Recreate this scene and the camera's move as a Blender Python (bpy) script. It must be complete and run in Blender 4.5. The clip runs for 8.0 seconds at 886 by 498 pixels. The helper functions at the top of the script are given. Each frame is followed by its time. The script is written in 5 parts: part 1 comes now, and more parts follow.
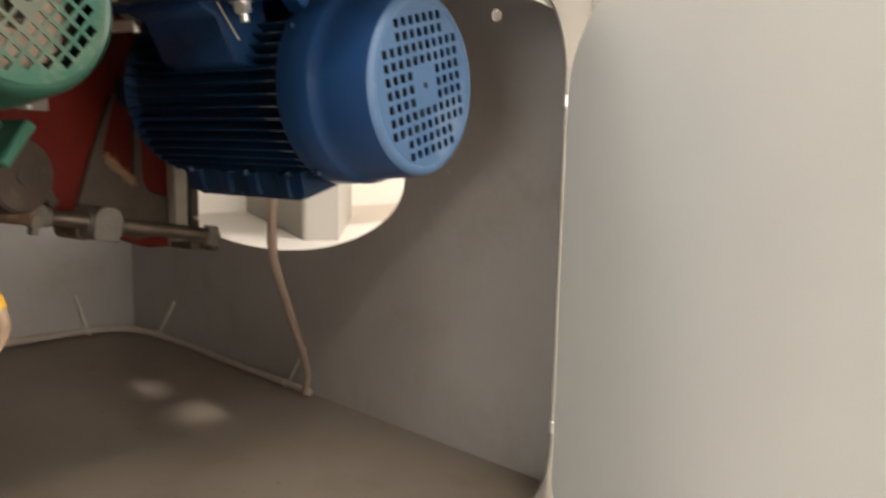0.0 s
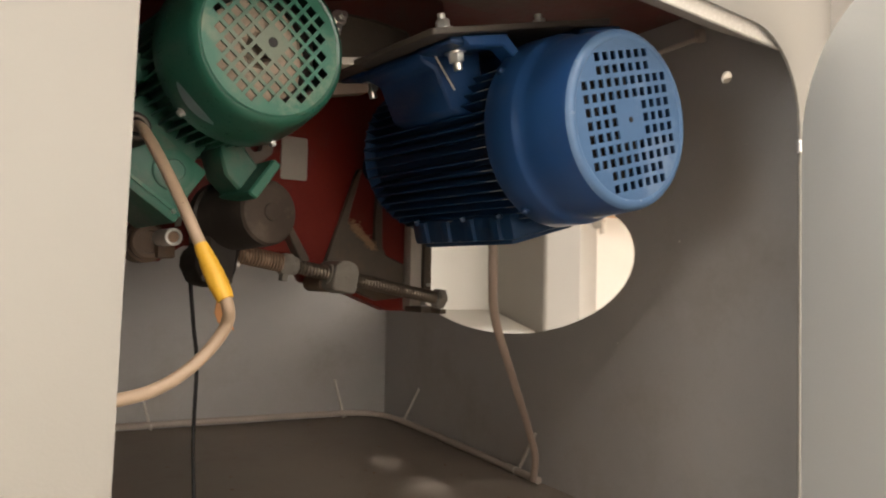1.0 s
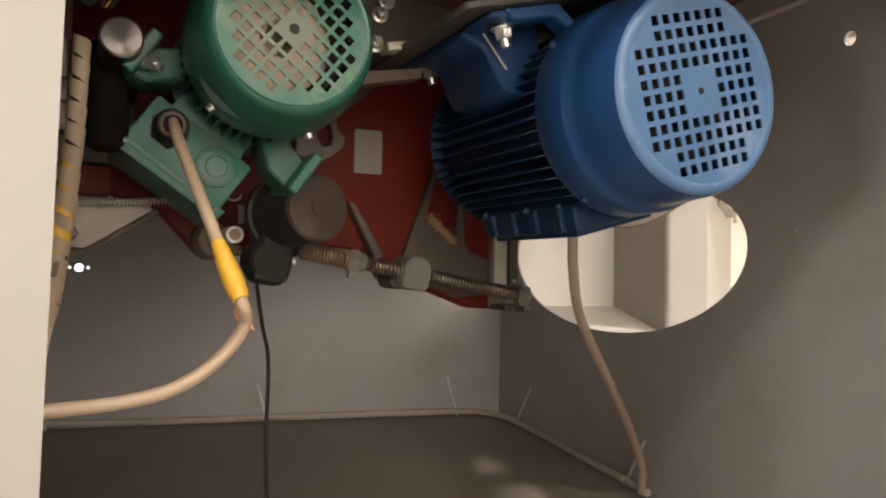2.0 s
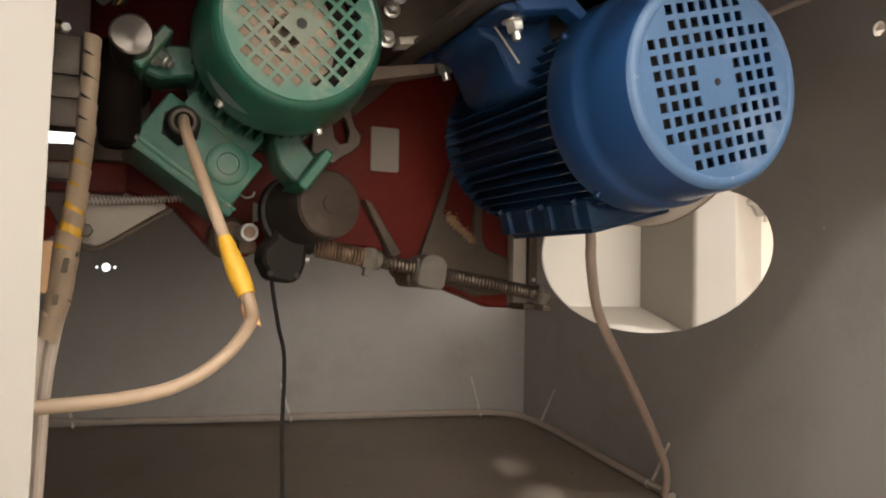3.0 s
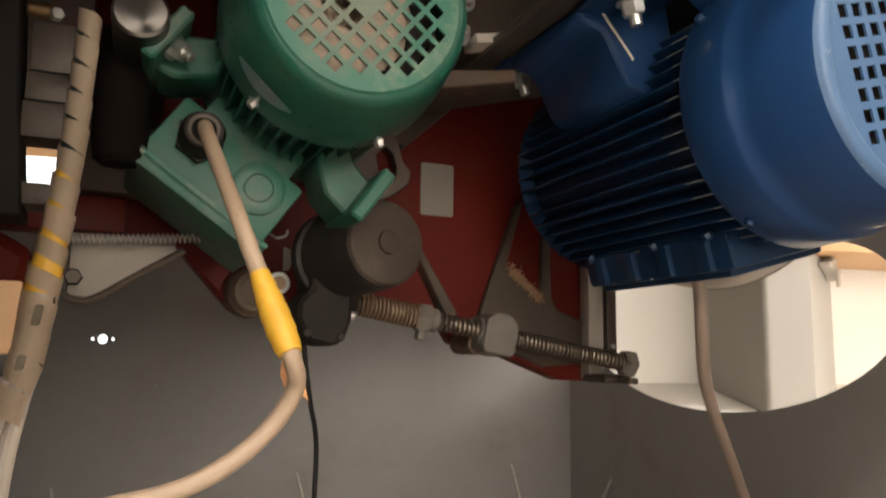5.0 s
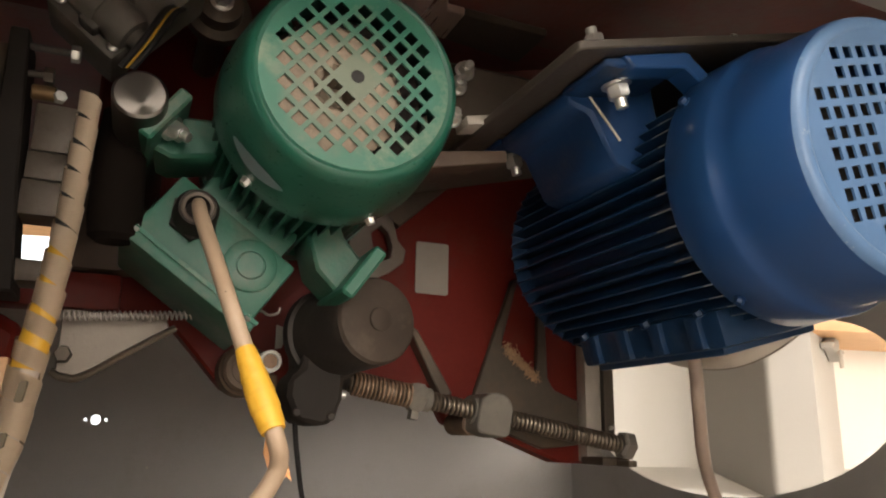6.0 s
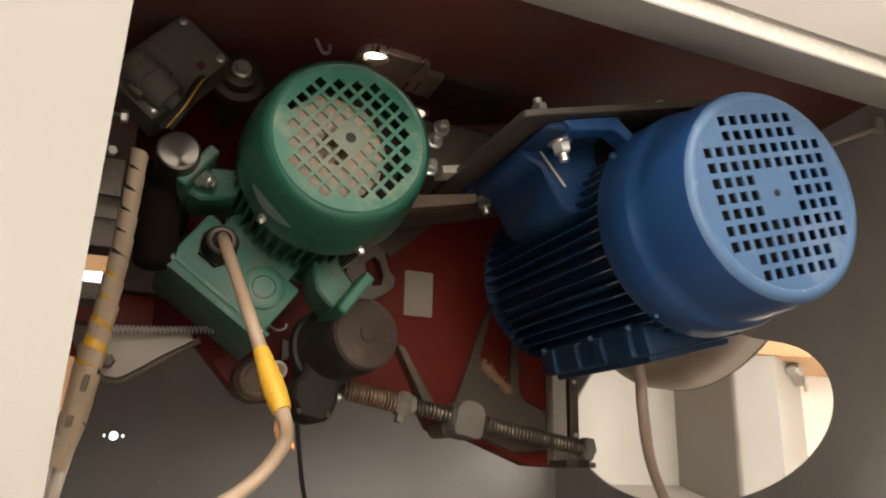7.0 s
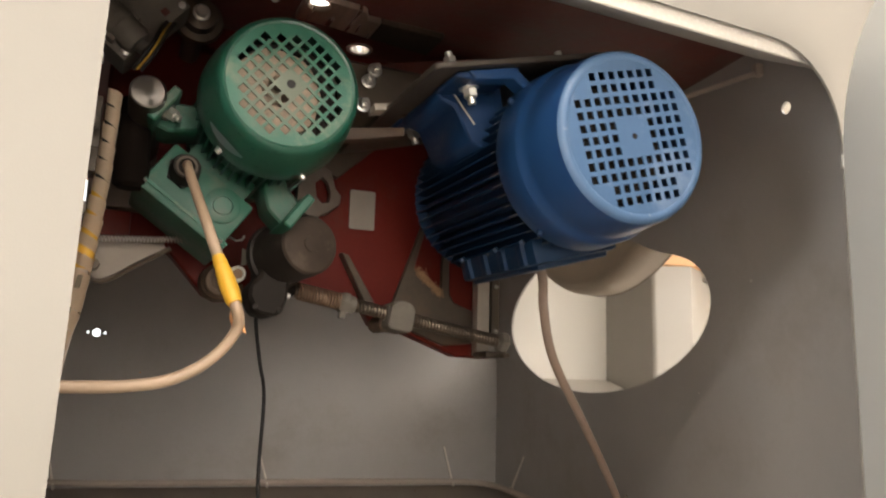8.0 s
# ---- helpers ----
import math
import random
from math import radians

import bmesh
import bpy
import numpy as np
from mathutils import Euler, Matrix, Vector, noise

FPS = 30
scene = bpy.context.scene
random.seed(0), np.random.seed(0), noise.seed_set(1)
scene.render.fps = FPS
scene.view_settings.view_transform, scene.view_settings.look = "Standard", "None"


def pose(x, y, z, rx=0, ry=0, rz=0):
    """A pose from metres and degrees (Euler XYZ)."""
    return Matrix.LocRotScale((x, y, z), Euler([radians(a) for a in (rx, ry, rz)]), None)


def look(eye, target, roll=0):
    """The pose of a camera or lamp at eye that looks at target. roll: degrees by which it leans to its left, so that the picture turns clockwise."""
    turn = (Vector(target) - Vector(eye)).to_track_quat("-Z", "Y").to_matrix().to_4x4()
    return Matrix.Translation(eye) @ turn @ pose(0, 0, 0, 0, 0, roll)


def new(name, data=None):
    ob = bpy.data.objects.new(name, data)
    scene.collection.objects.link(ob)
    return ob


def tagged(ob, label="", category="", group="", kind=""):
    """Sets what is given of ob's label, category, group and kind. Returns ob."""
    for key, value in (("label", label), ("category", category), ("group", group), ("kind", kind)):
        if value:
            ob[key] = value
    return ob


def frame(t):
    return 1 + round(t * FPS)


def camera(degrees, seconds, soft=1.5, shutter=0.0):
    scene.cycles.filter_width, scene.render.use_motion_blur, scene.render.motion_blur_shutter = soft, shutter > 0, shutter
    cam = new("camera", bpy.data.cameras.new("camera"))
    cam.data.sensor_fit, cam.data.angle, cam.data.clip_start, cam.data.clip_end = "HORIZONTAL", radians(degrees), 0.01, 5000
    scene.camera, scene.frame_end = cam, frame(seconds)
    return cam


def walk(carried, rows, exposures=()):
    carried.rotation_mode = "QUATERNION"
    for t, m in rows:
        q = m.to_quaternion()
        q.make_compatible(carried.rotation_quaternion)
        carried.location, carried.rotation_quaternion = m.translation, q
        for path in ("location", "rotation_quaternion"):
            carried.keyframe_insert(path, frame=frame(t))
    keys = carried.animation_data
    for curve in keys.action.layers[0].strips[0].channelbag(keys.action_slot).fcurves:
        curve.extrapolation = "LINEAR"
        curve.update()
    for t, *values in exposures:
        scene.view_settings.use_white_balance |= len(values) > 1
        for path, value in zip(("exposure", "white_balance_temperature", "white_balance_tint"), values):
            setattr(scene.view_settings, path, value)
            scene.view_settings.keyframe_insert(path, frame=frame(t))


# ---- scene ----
cam = camera(60.28, 8.0, soft=2.0, shutter=0.35)
PATH = [
    (0, -0.8109, -1.7343, 0.4435, -47.466, -7.808, 1.276),
    (0.5, -0.8179, -1.7698, 0.3913, -37.28, 0.372, 1.168),
    (1, -0.7627, -1.7787, 0.3377, -27.338, 2.341, 1.207),
    (1.5, -0.6673, -1.7685, 0.3413, -20.237, 1.972, 0.882),
    (2, -0.6409, -1.7637, 0.3426, -15.608, 1.669, 0.916),
    (2.2, -0.638, -1.7609, 0.3403, -14.608, 1.7297, 0.918),
    (3.3, -0.6164, -1.7571, 0.3361, -13.185, 1.848, 0.919),
    (3.5, -0.6188, -1.7422, 0.3249, -13.613, 2.136, 0.931),
    (4, -0.6236, -1.656, 0.3051, -13.453, 2.385, 1.046),
    (4.5, -0.6418, -1.5837, 0.3009, -12.721, 3.903, 0.899),
    (5, -0.6451, -1.571, 0.3187, -12.891, 7.832, 0.776),
    (5.2, -0.6416, -1.5677, 0.3183, -12.81, 10.076, 0.662),
    (6.3, -0.6359, -1.5848, 0.3131, -12.436, 15.459, 0.999),
    (6.5, -0.6369, -1.6128, 0.3051, -12.336, 16.609, 0.999),
    (7, -0.6393, -1.7026, 0.2772, -12.21, 16.426, 1.225),
    (7.5, -0.6266, -1.7842, 0.263, -12.728, 14.354, 1.522),
    (8, -0.6189, -1.8648, 0.2542, -14.153, 9.692, 1.504),
]
EXPOSURES = [(0.0, -0.95), (0.6, -1.02), (1.0, -0.95), (2.0, -0.8), (3.5, -0.74), (4.5, -0.82), (5.0, -0.75), (6.5, -0.56), (7.0, -0.68), (8.0, -0.7)]
walk(cam, [(t, pose(x, y, z, 0, 0, yaw) @ pose(0, 0, 0, 90 + pitch, 0, 0) @ pose(0, 0, 0, 0, 0, roll)) for t, x, y, z, yaw, pitch, roll in PATH], EXPOSURES)

# ---- light ----
world = bpy.data.worlds.new("world")
scene.world = world
world.use_nodes = True
world.node_tree.nodes["Background"].inputs[0].default_value = (1.0, 0.88, 0.74, 1)
world.node_tree.nodes["Background"].inputs[1].default_value = 0.25


def area_lamp(name, eye, target, sx, sy, watts, colour):
    data = bpy.data.lights.new(name, "AREA")
    data.shape, data.size, data.size_y, data.energy, data.color = "RECTANGLE", sx, sy, watts, colour
    ob = new(name, data)
    ob.matrix_world = look(eye, target)
    return ob


WARM = (1.0, 0.945, 0.9)
# first lamp fits a shadow edge; the rest are unseen, added for brightness
LAMPS = ((-0.5, -3.1, 1.5, 0.12, 90), (0.1, -2.2, 1.2, 0.12, 38), (-2.2, -3.1, 1.5, 0.12, 14), (-2.5, -1.3, 0.6, 0.3, 30), (1.45, -1.0, 0.13, 0.13, 92), (2.6, -0.4, 0.6, 0.4, 25))
for lx, ly, sx, sy, watts in LAMPS:
    area_lamp("ceiling_lamp_light", (lx, ly, 2.46), (lx, ly, 0), sx, sy, watts, WARM)
# low fill from the west, added to brighten the right side wall
area_lamp("fill_light", (-4.12, -2.7, 0.7), (0.0, -1.1, 0.5), 1.6, 1.2, 62, (0.97, 0.98, 0.98))
# fill added from the south-east to light the neighbouring bay
area_lamp("fill_light", (3.25, -5.12, 1.2), (0.0, -0.4, 0.6), 1.5, 1.4, 130, (1.0, 0.94, 0.89))
# broad fill from behind the camera, at the added south window
area_lamp("fill_light", (0.2, -5.12, 1.05), (0.2, 0, 1.0), 3.8, 1.7, 72, (1.0, 0.95, 0.91))

# ---- machine frame: X along the carrier plate, Y into the machine, Z up ----
AX, AY = Vector((0.9846, 0.175, 0)), Vector((-0.175, 0.9846, 0))
MM = Matrix(((AX.x, AY.x, 0, 0), (AX.y, AY.y, 0, 0), (0, 0, 1, 0), (0, 0, 0, 1)))
ID = Matrix.Identity(4)


# ---- materials ----
def shade(name, colour, rough=0.5, metal=0.0, var=0.12, scale=9.0, fine=140.0, bump=0.05, dirt=None, dirt_amount=0.0, dirt_scale=6.0, coat=0.0, stretch=None, gloss=0.5):
    """A painted, cast or moulded surface: two scales of variation, dust or dirt patches, fine relief."""
    m = bpy.data.materials.new(name)
    m.use_nodes = True
    nt = m.node_tree
    ns, ln = nt.nodes, nt.links.new
    b = ns["Principled BSDF"]
    tc = ns.new("ShaderNodeTexCoord")
    src = tc.outputs["Object"]
    if stretch:
        mp = ns.new("ShaderNodeMapping")
        mp.inputs["Scale"].default_value = stretch
        ln(src, mp.inputs[0])
        src = mp.outputs[0]

    def tex(s, detail, r=0.6):
        n = ns.new("ShaderNodeTexNoise")
        n.inputs["Scale"].default_value, n.inputs["Detail"].default_value, n.inputs["Roughness"].default_value = s, detail, r
        ln(src, n.inputs["Vector"])
        return n.outputs["Fac"]

    big, small = tex(scale, 4), tex(fine, 3)
    mix = ns.new("ShaderNodeMath")
    mix.operation = "MULTIPLY_ADD"
    ln(small, mix.inputs[0])
    mix.inputs[1].default_value = 0.4
    ln(big, mix.inputs[2])
    ramp = ns.new("ShaderNodeMapRange")
    ramp.inputs[1].default_value, ramp.inputs[2].default_value = 0.35, 1.05
    ramp.inputs[3].default_value, ramp.inputs[4].default_value = 1 - var, 1 + var
    ln(mix.outputs[0], ramp.inputs[0])
    scaled = ns.new("ShaderNodeVectorMath")
    scaled.operation = "SCALE"
    scaled.inputs[0].default_value = colour
    ln(ramp.outputs[0], scaled.inputs["Scale"])
    out = scaled.outputs[0]
    if dirt:
        d = tex(dirt_scale, 6, 0.7)
        dr = ns.new("ShaderNodeMapRange")
        dr.inputs[1].default_value, dr.inputs[2].default_value = 0.62 - 0.3 * dirt_amount, 0.78 - 0.2 * dirt_amount
        ln(d, dr.inputs[0])
        mc = ns.new("ShaderNodeMix")
        mc.data_type = "RGBA"
        ln(dr.outputs[0], mc.inputs[0])
        ln(out, mc.inputs[6])
        mc.inputs[7].default_value = (*dirt, 1)
        out = mc.outputs[2]
    ln(out, b.inputs["Base Color"])
    rr = ns.new("ShaderNodeMapRange")
    rr.inputs[3].default_value, rr.inputs[4].default_value = max(0.05, rough - 0.1), min(1, rough + 0.12)
    ln(small, rr.inputs[0])
    ln(rr.outputs[0], b.inputs["Roughness"])
    b.inputs["Metallic"].default_value = metal
    b.inputs["Coat Weight"].default_value = coat
    b.inputs["Specular IOR Level"].default_value = gloss
    if bump:
        bp = ns.new("ShaderNodeBump")
        bp.inputs["Strength"].default_value, bp.inputs["Distance"].default_value = bump, 0.002
        ln(small, bp.inputs["Height"])
        ln(bp.outputs[0], b.inputs["Normal"])
    return m


M_GREY = shade("cabinet_grey_paint", (0.46, 0.436, 0.41), 0.42, var=0.12, scale=4, fine=420, bump=0.12, dirt=(0.4, 0.365, 0.325), dirt_amount=0.35, dirt_scale=4)
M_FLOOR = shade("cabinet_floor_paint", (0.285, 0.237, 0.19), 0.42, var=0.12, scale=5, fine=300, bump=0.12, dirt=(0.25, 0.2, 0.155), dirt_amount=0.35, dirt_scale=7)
# one cream paint in two tones: panel darkened for shade, lip and flange pale
M_CREAM_DIM = shade("cream_paint_darkened", (0.25, 0.233, 0.206), 0.42, var=0.04, scale=3, fine=500, bump=0.04)
M_LIP = shade("cream_gloss_paint", (0.6, 0.56, 0.5), 0.25, var=0.05, scale=8, fine=300, bump=0.14)
M_FLANGE = shade("cream_grey_paint", (0.62, 0.58, 0.53), 0.5, var=0.06, scale=6, fine=400, bump=0.05)
M_DOOR = shade("door_paint", (0.79, 0.8, 0.775), 0.4, var=0.05, scale=2, fine=450, bump=0.1)
M_WHITE = shade("white_paint", (0.72, 0.69, 0.63), 0.5, var=0.03, scale=3, fine=300, bump=0.06)
M_WALLS = shade("room_plaster", (0.6, 0.55, 0.48), 0.8, var=0.05, scale=1.5, fine=60, bump=0.1)
M_CONC = shade("concrete", (0.48, 0.45, 0.41), 0.7, var=0.15, scale=2, fine=60, bump=0.2)
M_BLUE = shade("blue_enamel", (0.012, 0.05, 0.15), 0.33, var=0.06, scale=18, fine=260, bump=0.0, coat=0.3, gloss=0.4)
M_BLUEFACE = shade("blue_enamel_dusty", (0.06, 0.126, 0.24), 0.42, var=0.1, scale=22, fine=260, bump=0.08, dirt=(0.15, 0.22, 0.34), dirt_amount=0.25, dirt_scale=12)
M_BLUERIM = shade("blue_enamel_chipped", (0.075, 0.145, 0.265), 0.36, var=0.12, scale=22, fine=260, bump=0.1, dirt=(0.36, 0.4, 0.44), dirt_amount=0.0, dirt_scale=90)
# foot and body: the cover's blue again, darkened to hold shade as well as grime
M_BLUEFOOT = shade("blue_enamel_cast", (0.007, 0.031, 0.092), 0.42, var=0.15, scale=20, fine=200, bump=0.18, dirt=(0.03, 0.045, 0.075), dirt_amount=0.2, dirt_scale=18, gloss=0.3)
M_BLUESHADE = shade("blue_enamel_shaded", (0.006, 0.026, 0.068), 0.4, var=0.2, scale=18, fine=160, bump=0.2, dirt=(0.04, 0.05, 0.07), dirt_amount=0.25, dirt_scale=16, gloss=0.35)
M_WORN_GLINT = shade("primer_and_glint", (0.2, 0.2, 0.2), 0.5, var=0.25, scale=90, fine=400, bump=0.05)
M_GREEN = shade("green_enamel", (0.015, 0.086, 0.055), 0.3, var=0.1, scale=16, fine=260, bump=0.08, coat=0.2)
M_GREENFACE = shade("green_enamel_dusty", (0.025, 0.13, 0.084), 0.42, var=0.1, scale=20, fine=200, bump=0.08, dirt=(0.15, 0.21, 0.145), dirt_amount=0.4, dirt_scale=30)

M_GREENBOX = shade("green_enamel_box", (0.026, 0.112, 0.072), 0.4, var=0.1, scale=20, fine=300, bump=0.12, dirt=(0.11, 0.135, 0.1), dirt_amount=0.45, dirt_scale=16, gloss=0.35)
M_FAN = shade("dusty_fan_plastic", (0.24, 0.19, 0.142), 0.85, var=0.3, scale=60, fine=240, bump=0.3, gloss=0.1)
M_RED = shade("red_oxide_paint", (0.12, 0.0125, 0.008), 0.48, var=0.2, scale=10, fine=200, bump=0.12, dirt=(0.1, 0.03, 0.02), dirt_amount=0.3, dirt_scale=9, gloss=0.15)
M_REDDK = shade("dark_red_casting", (0.18, 0.058, 0.048), 0.5, var=0.25, scale=8, fine=120, bump=0.3, dirt=(0.15, 0.09, 0.075), dirt_amount=0.55, dirt_scale=7, gloss=0.3)
M_IRON = shade("machined_iron", (0.095, 0.075, 0.057), 0.45, metal=0.45, var=0.25, scale=16, fine=220, bump=0.15, dirt=(0.13, 0.09, 0.06), dirt_amount=0.35, dirt_scale=14, gloss=0.35)
M_IRONDK = shade("dark_dull_steel", (0.062, 0.05, 0.04), 0.5, metal=0.1, var=0.25, scale=14, fine=200, bump=0.12, dirt=(0.1, 0.08, 0.06), dirt_amount=0.25, dirt_scale=10)
M_STEEL = shade("bright_steel", (0.5, 0.46, 0.42), 0.42, metal=0.75, var=0.1, scale=30, fine=300, bump=0.0)
M_ZINC = shade("zinc_plated_steel", (0.72, 0.7, 0.66), 0.3, metal=0.9, var=0.1, scale=60, fine=300, bump=0.05)
M_BARE = shade("dull_bare_steel", (0.15, 0.122, 0.1), 0.5, metal=0.4, var=0.2, scale=12, fine=200, bump=0.08, dirt=(0.15, 0.11, 0.08), dirt_amount=0.3, dirt_scale=9, gloss=0.35)
M_PALE = shade("pale_machined_steel", (0.46, 0.41, 0.35), 0.5, metal=0.2, var=0.15, scale=20, fine=250, bump=0.08, dirt=(0.25, 0.2, 0.15), dirt_amount=0.2, dirt_scale=20)
M_BROWN = shade("oily_brown_iron", (0.08, 0.052, 0.036), 0.5, var=0.3, scale=12, fine=200, bump=0.12, dirt=(0.11, 0.08, 0.058), dirt_amount=0.25, dirt_scale=10, gloss=0.4)
M_CASTGREY = shade("dusty_grey_casting", (0.18, 0.16, 0.134), 0.6, metal=0.1, var=0.2, scale=22, fine=220, bump=0.2, dirt=(0.13, 0.115, 0.095), dirt_amount=0.35, dirt_scale=24, gloss=0.3)
M_BLOCK = shade("ground_slide_steel", (0.125, 0.1, 0.078), 0.4, metal=0.4, var=0.3, scale=22, fine=220, bump=0.1, dirt=(0.07, 0.055, 0.042), dirt_amount=0.4, dirt_scale=30)
M_THREAD = shade("greasy_thread_steel", (0.18, 0.142, 0.107), 0.38, metal=0.7, var=0.3, scale=40, fine=200, bump=0.1)
M_RUSTY = shade("rusty_cast_iron", (0.12, 0.082, 0.056), 0.6, metal=0.2, var=0.3, scale=25, fine=250, bump=0.25, dirt=(0.2, 0.13, 0.08), dirt_amount=0.3, dirt_scale=30, gloss=0.3)
M_RUST = shade("rusty_spring_steel", (0.26, 0.165, 0.105), 0.55, metal=0.4, var=0.3, scale=60, fine=300, bump=0.15)
M_BLACK = shade("black_rubber", (0.018, 0.016, 0.015), 0.55, var=0.2, scale=30, fine=200, bump=0.08, gloss=0.3)
M_BLACKPL = shade("black_plastic", (0.02, 0.0155, 0.0125), 0.68, var=0.25, scale=20, fine=250, bump=0.08, dirt=(0.04, 0.032, 0.026), dirt_amount=0.2, dirt_scale=16, gloss=0.2)
M_DRUM = shade("brown_black_plastic", (0.05, 0.036, 0.027), 0.68, var=0.3, scale=20, fine=350, bump=0.12, dirt=(0.09, 0.068, 0.053), dirt_amount=0.35, dirt_scale=26, gloss=0.25)
M_BODY = shade("oily_black_plastic", (0.026, 0.02, 0.016), 0.6, var=0.3, scale=20, fine=350, bump=0.12, dirt=(0.05, 0.038, 0.03), dirt_amount=0.3, dirt_scale=22, gloss=0.3)
M_ALU = shade("cast_aluminium", (0.19, 0.16, 0.132), 0.5, metal=0.6, var=0.15, scale=24, fine=250, bump=0.15)
M_CABLE = shade("beige_cable", (0.39, 0.28, 0.19), 0.5, var=0.08, scale=20, fine=200, bump=0.03, dirt=(0.35, 0.24, 0.16), dirt_amount=0.1, dirt_scale=20)
M_CABLE2 = shade("dusty_grey_cable", (0.55, 0.465, 0.39), 0.55, var=0.1, scale=20, fine=200, bump=0.03)
M_CABLE3 = shade("brown_grey_cable", (0.42, 0.315, 0.25), 0.45, var=0.1, scale=15, fine=200, bump=0.03)
M_YELLOW = shade("yellow_tape", (0.65, 0.36, 0.03), 0.5, var=0.06, scale=50, fine=200, bump=0.1)
M_LABEL = shade("orange_tape", (0.75, 0.36, 0.14), 0.5, var=0.08, scale=50, fine=200, bump=0.05)
M_WRAP = shade("spiral_wrap", (0.6, 0.465, 0.33), 0.5, var=0.12, scale=30, fine=200, bump=0.05, gloss=0.3)
M_SLOT = shade("shaded_slot", (0.17, 0.14, 0.1), 0.8, var=0.1, scale=40, fine=300, bump=0.04, gloss=0.1)
M_GREYPL = shade("grey_sticker", (0.27, 0.235, 0.2), 0.5, var=0.08, scale=40, fine=300, bump=0.04, gloss=0.25)
M_TIE = shade("clear_nylon", (0.75, 0.7, 0.62), 0.35, var=0.1, scale=40, fine=200, bump=0.0)
M_HOOD = shade("hood_paint", (0.42, 0.37, 0.31), 0.5, var=0.1, scale=8, fine=200, bump=0.08)
M_WOOD = shade("wood_dust", (0.33, 0.205, 0.12), 0.9, var=0.35, scale=120, fine=500, bump=0.6, gloss=0.1)
M_BOARD = shade("pale_wood", (0.62, 0.37, 0.19), 0.6, var=0.12, scale=9, fine=120, bump=0.1, stretch=(1, 8, 8))
M_BRASS = shade("brass", (0.22, 0.14, 0.07), 0.4, metal=0.8, var=0.15, scale=40, fine=200, bump=0.05)
M_SLEEVE = shade("near_black_rubber", (0.008, 0.0055, 0.0042), 0.85, var=0.3, scale=25, fine=200, bump=0.15, gloss=0.06)
# stretched tone bands paint a sheen into the brushed steel
M_POLISH = shade("brushed_sheen_steel", (0.78, 0.66, 0.56), 0.28, metal=0.8, var=0.3, scale=5, fine=9, bump=0.0, stretch=(8, 0.6, 1))
M_SILVER = shade("turned_steel_face", (0.27, 0.245, 0.22), 0.45, metal=1.0, var=0.1, scale=30, fine=300, bump=0.0)
nt = M_SILVER.node_tree
tangent = nt.nodes.new("ShaderNodeTangent")
tangent.direction_type, tangent.axis = "RADIAL", "Y"
nt.links.new(tangent.outputs[0], nt.nodes["Principled BSDF"].inputs["Tangent"])
nt.nodes["Principled BSDF"].inputs["Anisotropic"].default_value = 0.8
M_BAY = shade("bay_cream_paint", (0.38, 0.36, 0.325), 0.5, var=0.04, scale=4, fine=300, bump=0.06)
M_BADGE = shade("silver_badge", (0.34, 0.4, 0.42), 0.45, metal=0.3, var=0.15, scale=60, fine=300, bump=0.05)


def glow(name, colour, strength):
    m = bpy.data.materials.new(name)
    m.use_nodes = True
    b = m.node_tree.nodes["Principled BSDF"]
    b.inputs["Emission Color"].default_value, b.inputs["Emission Strength"].default_value = (*colour, 1), strength
    return m


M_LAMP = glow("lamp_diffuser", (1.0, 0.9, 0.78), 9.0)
M_GLASS = glow("glowing_glass", (0.86, 0.95, 1.0), 3.2)


# ---- mesh helpers ----
def frame_of(axis):
    a = Vector(axis).normalized()
    up = Vector((0, 0, 1)) if abs(a.z) < 0.9 else Vector((0, 1, 0))
    x = up.cross(a).normalized()
    return x, a.cross(x), a


def lathe(bm, base, axis, profile, seg=32, close=True):
    """Turned form: profile of (along the axis, radius) from base."""
    x, y, a = frame_of(axis)
    base = Vector(base)
    rings = []
    for d, r in profile:
        rings.append([bm.verts.new(base + a * d + (x * math.cos(k * math.tau / seg) + y * math.sin(k * math.tau / seg)) * max(r, 1e-5)) for k in range(seg)])
    for p, q in zip(rings, rings[1:]):
        for k in range(seg):
            bm.faces.new((p[k], p[(k + 1) % seg], q[(k + 1) % seg], q[k]))
    if close:
        bm.faces.new(rings[0][::-1])
        bm.faces.new(rings[-1])
    return bm


def rod(bm, p0, p1, r, seg=16, r1=None, edge=0.0):
    p0, p1 = Vector(p0), Vector(p1)
    n = (p1 - p0).length
    r1 = r if r1 is None else r1
    e = edge
    prof = [(0, r - e), (e, r), (n - e, r1), (n, r1 - e)] if e else [(0, r), (n, r1)]
    return lathe(bm, p0, p1 - p0, prof, seg)


def hexhead(bm, p, axis, r, h):
    return lathe(bm, p, axis, [(0, r), (h * 0.8, r), (h, r * 0.86)], 6)


def box(bm, lo, hi, bevel=0.0, m=None):
    lo, hi = Vector(lo), Vector(hi)
    t = bmesh.new()
    bmesh.ops.create_cube(t, size=1.0)
    for v in t.verts:
        v.co = Vector(((v.co[k] + 0.5) * (hi[k] - lo[k]) + lo[k]) for k in range(3))
    if bevel:
        bmesh.ops.bevel(t, geom=t.edges[:], offset=bevel, segments=2, affect="EDGES", profile=0.6)
    merge(bm, t, m)
    return bm


def merge(bm, t, m=None):
    table = {}
    for v in t.verts:
        table[v] = bm.verts.new(m @ v.co if m else v.co)
    for f in t.faces:
        bm.faces.new([table[v] for v in f.verts])
    t.free()


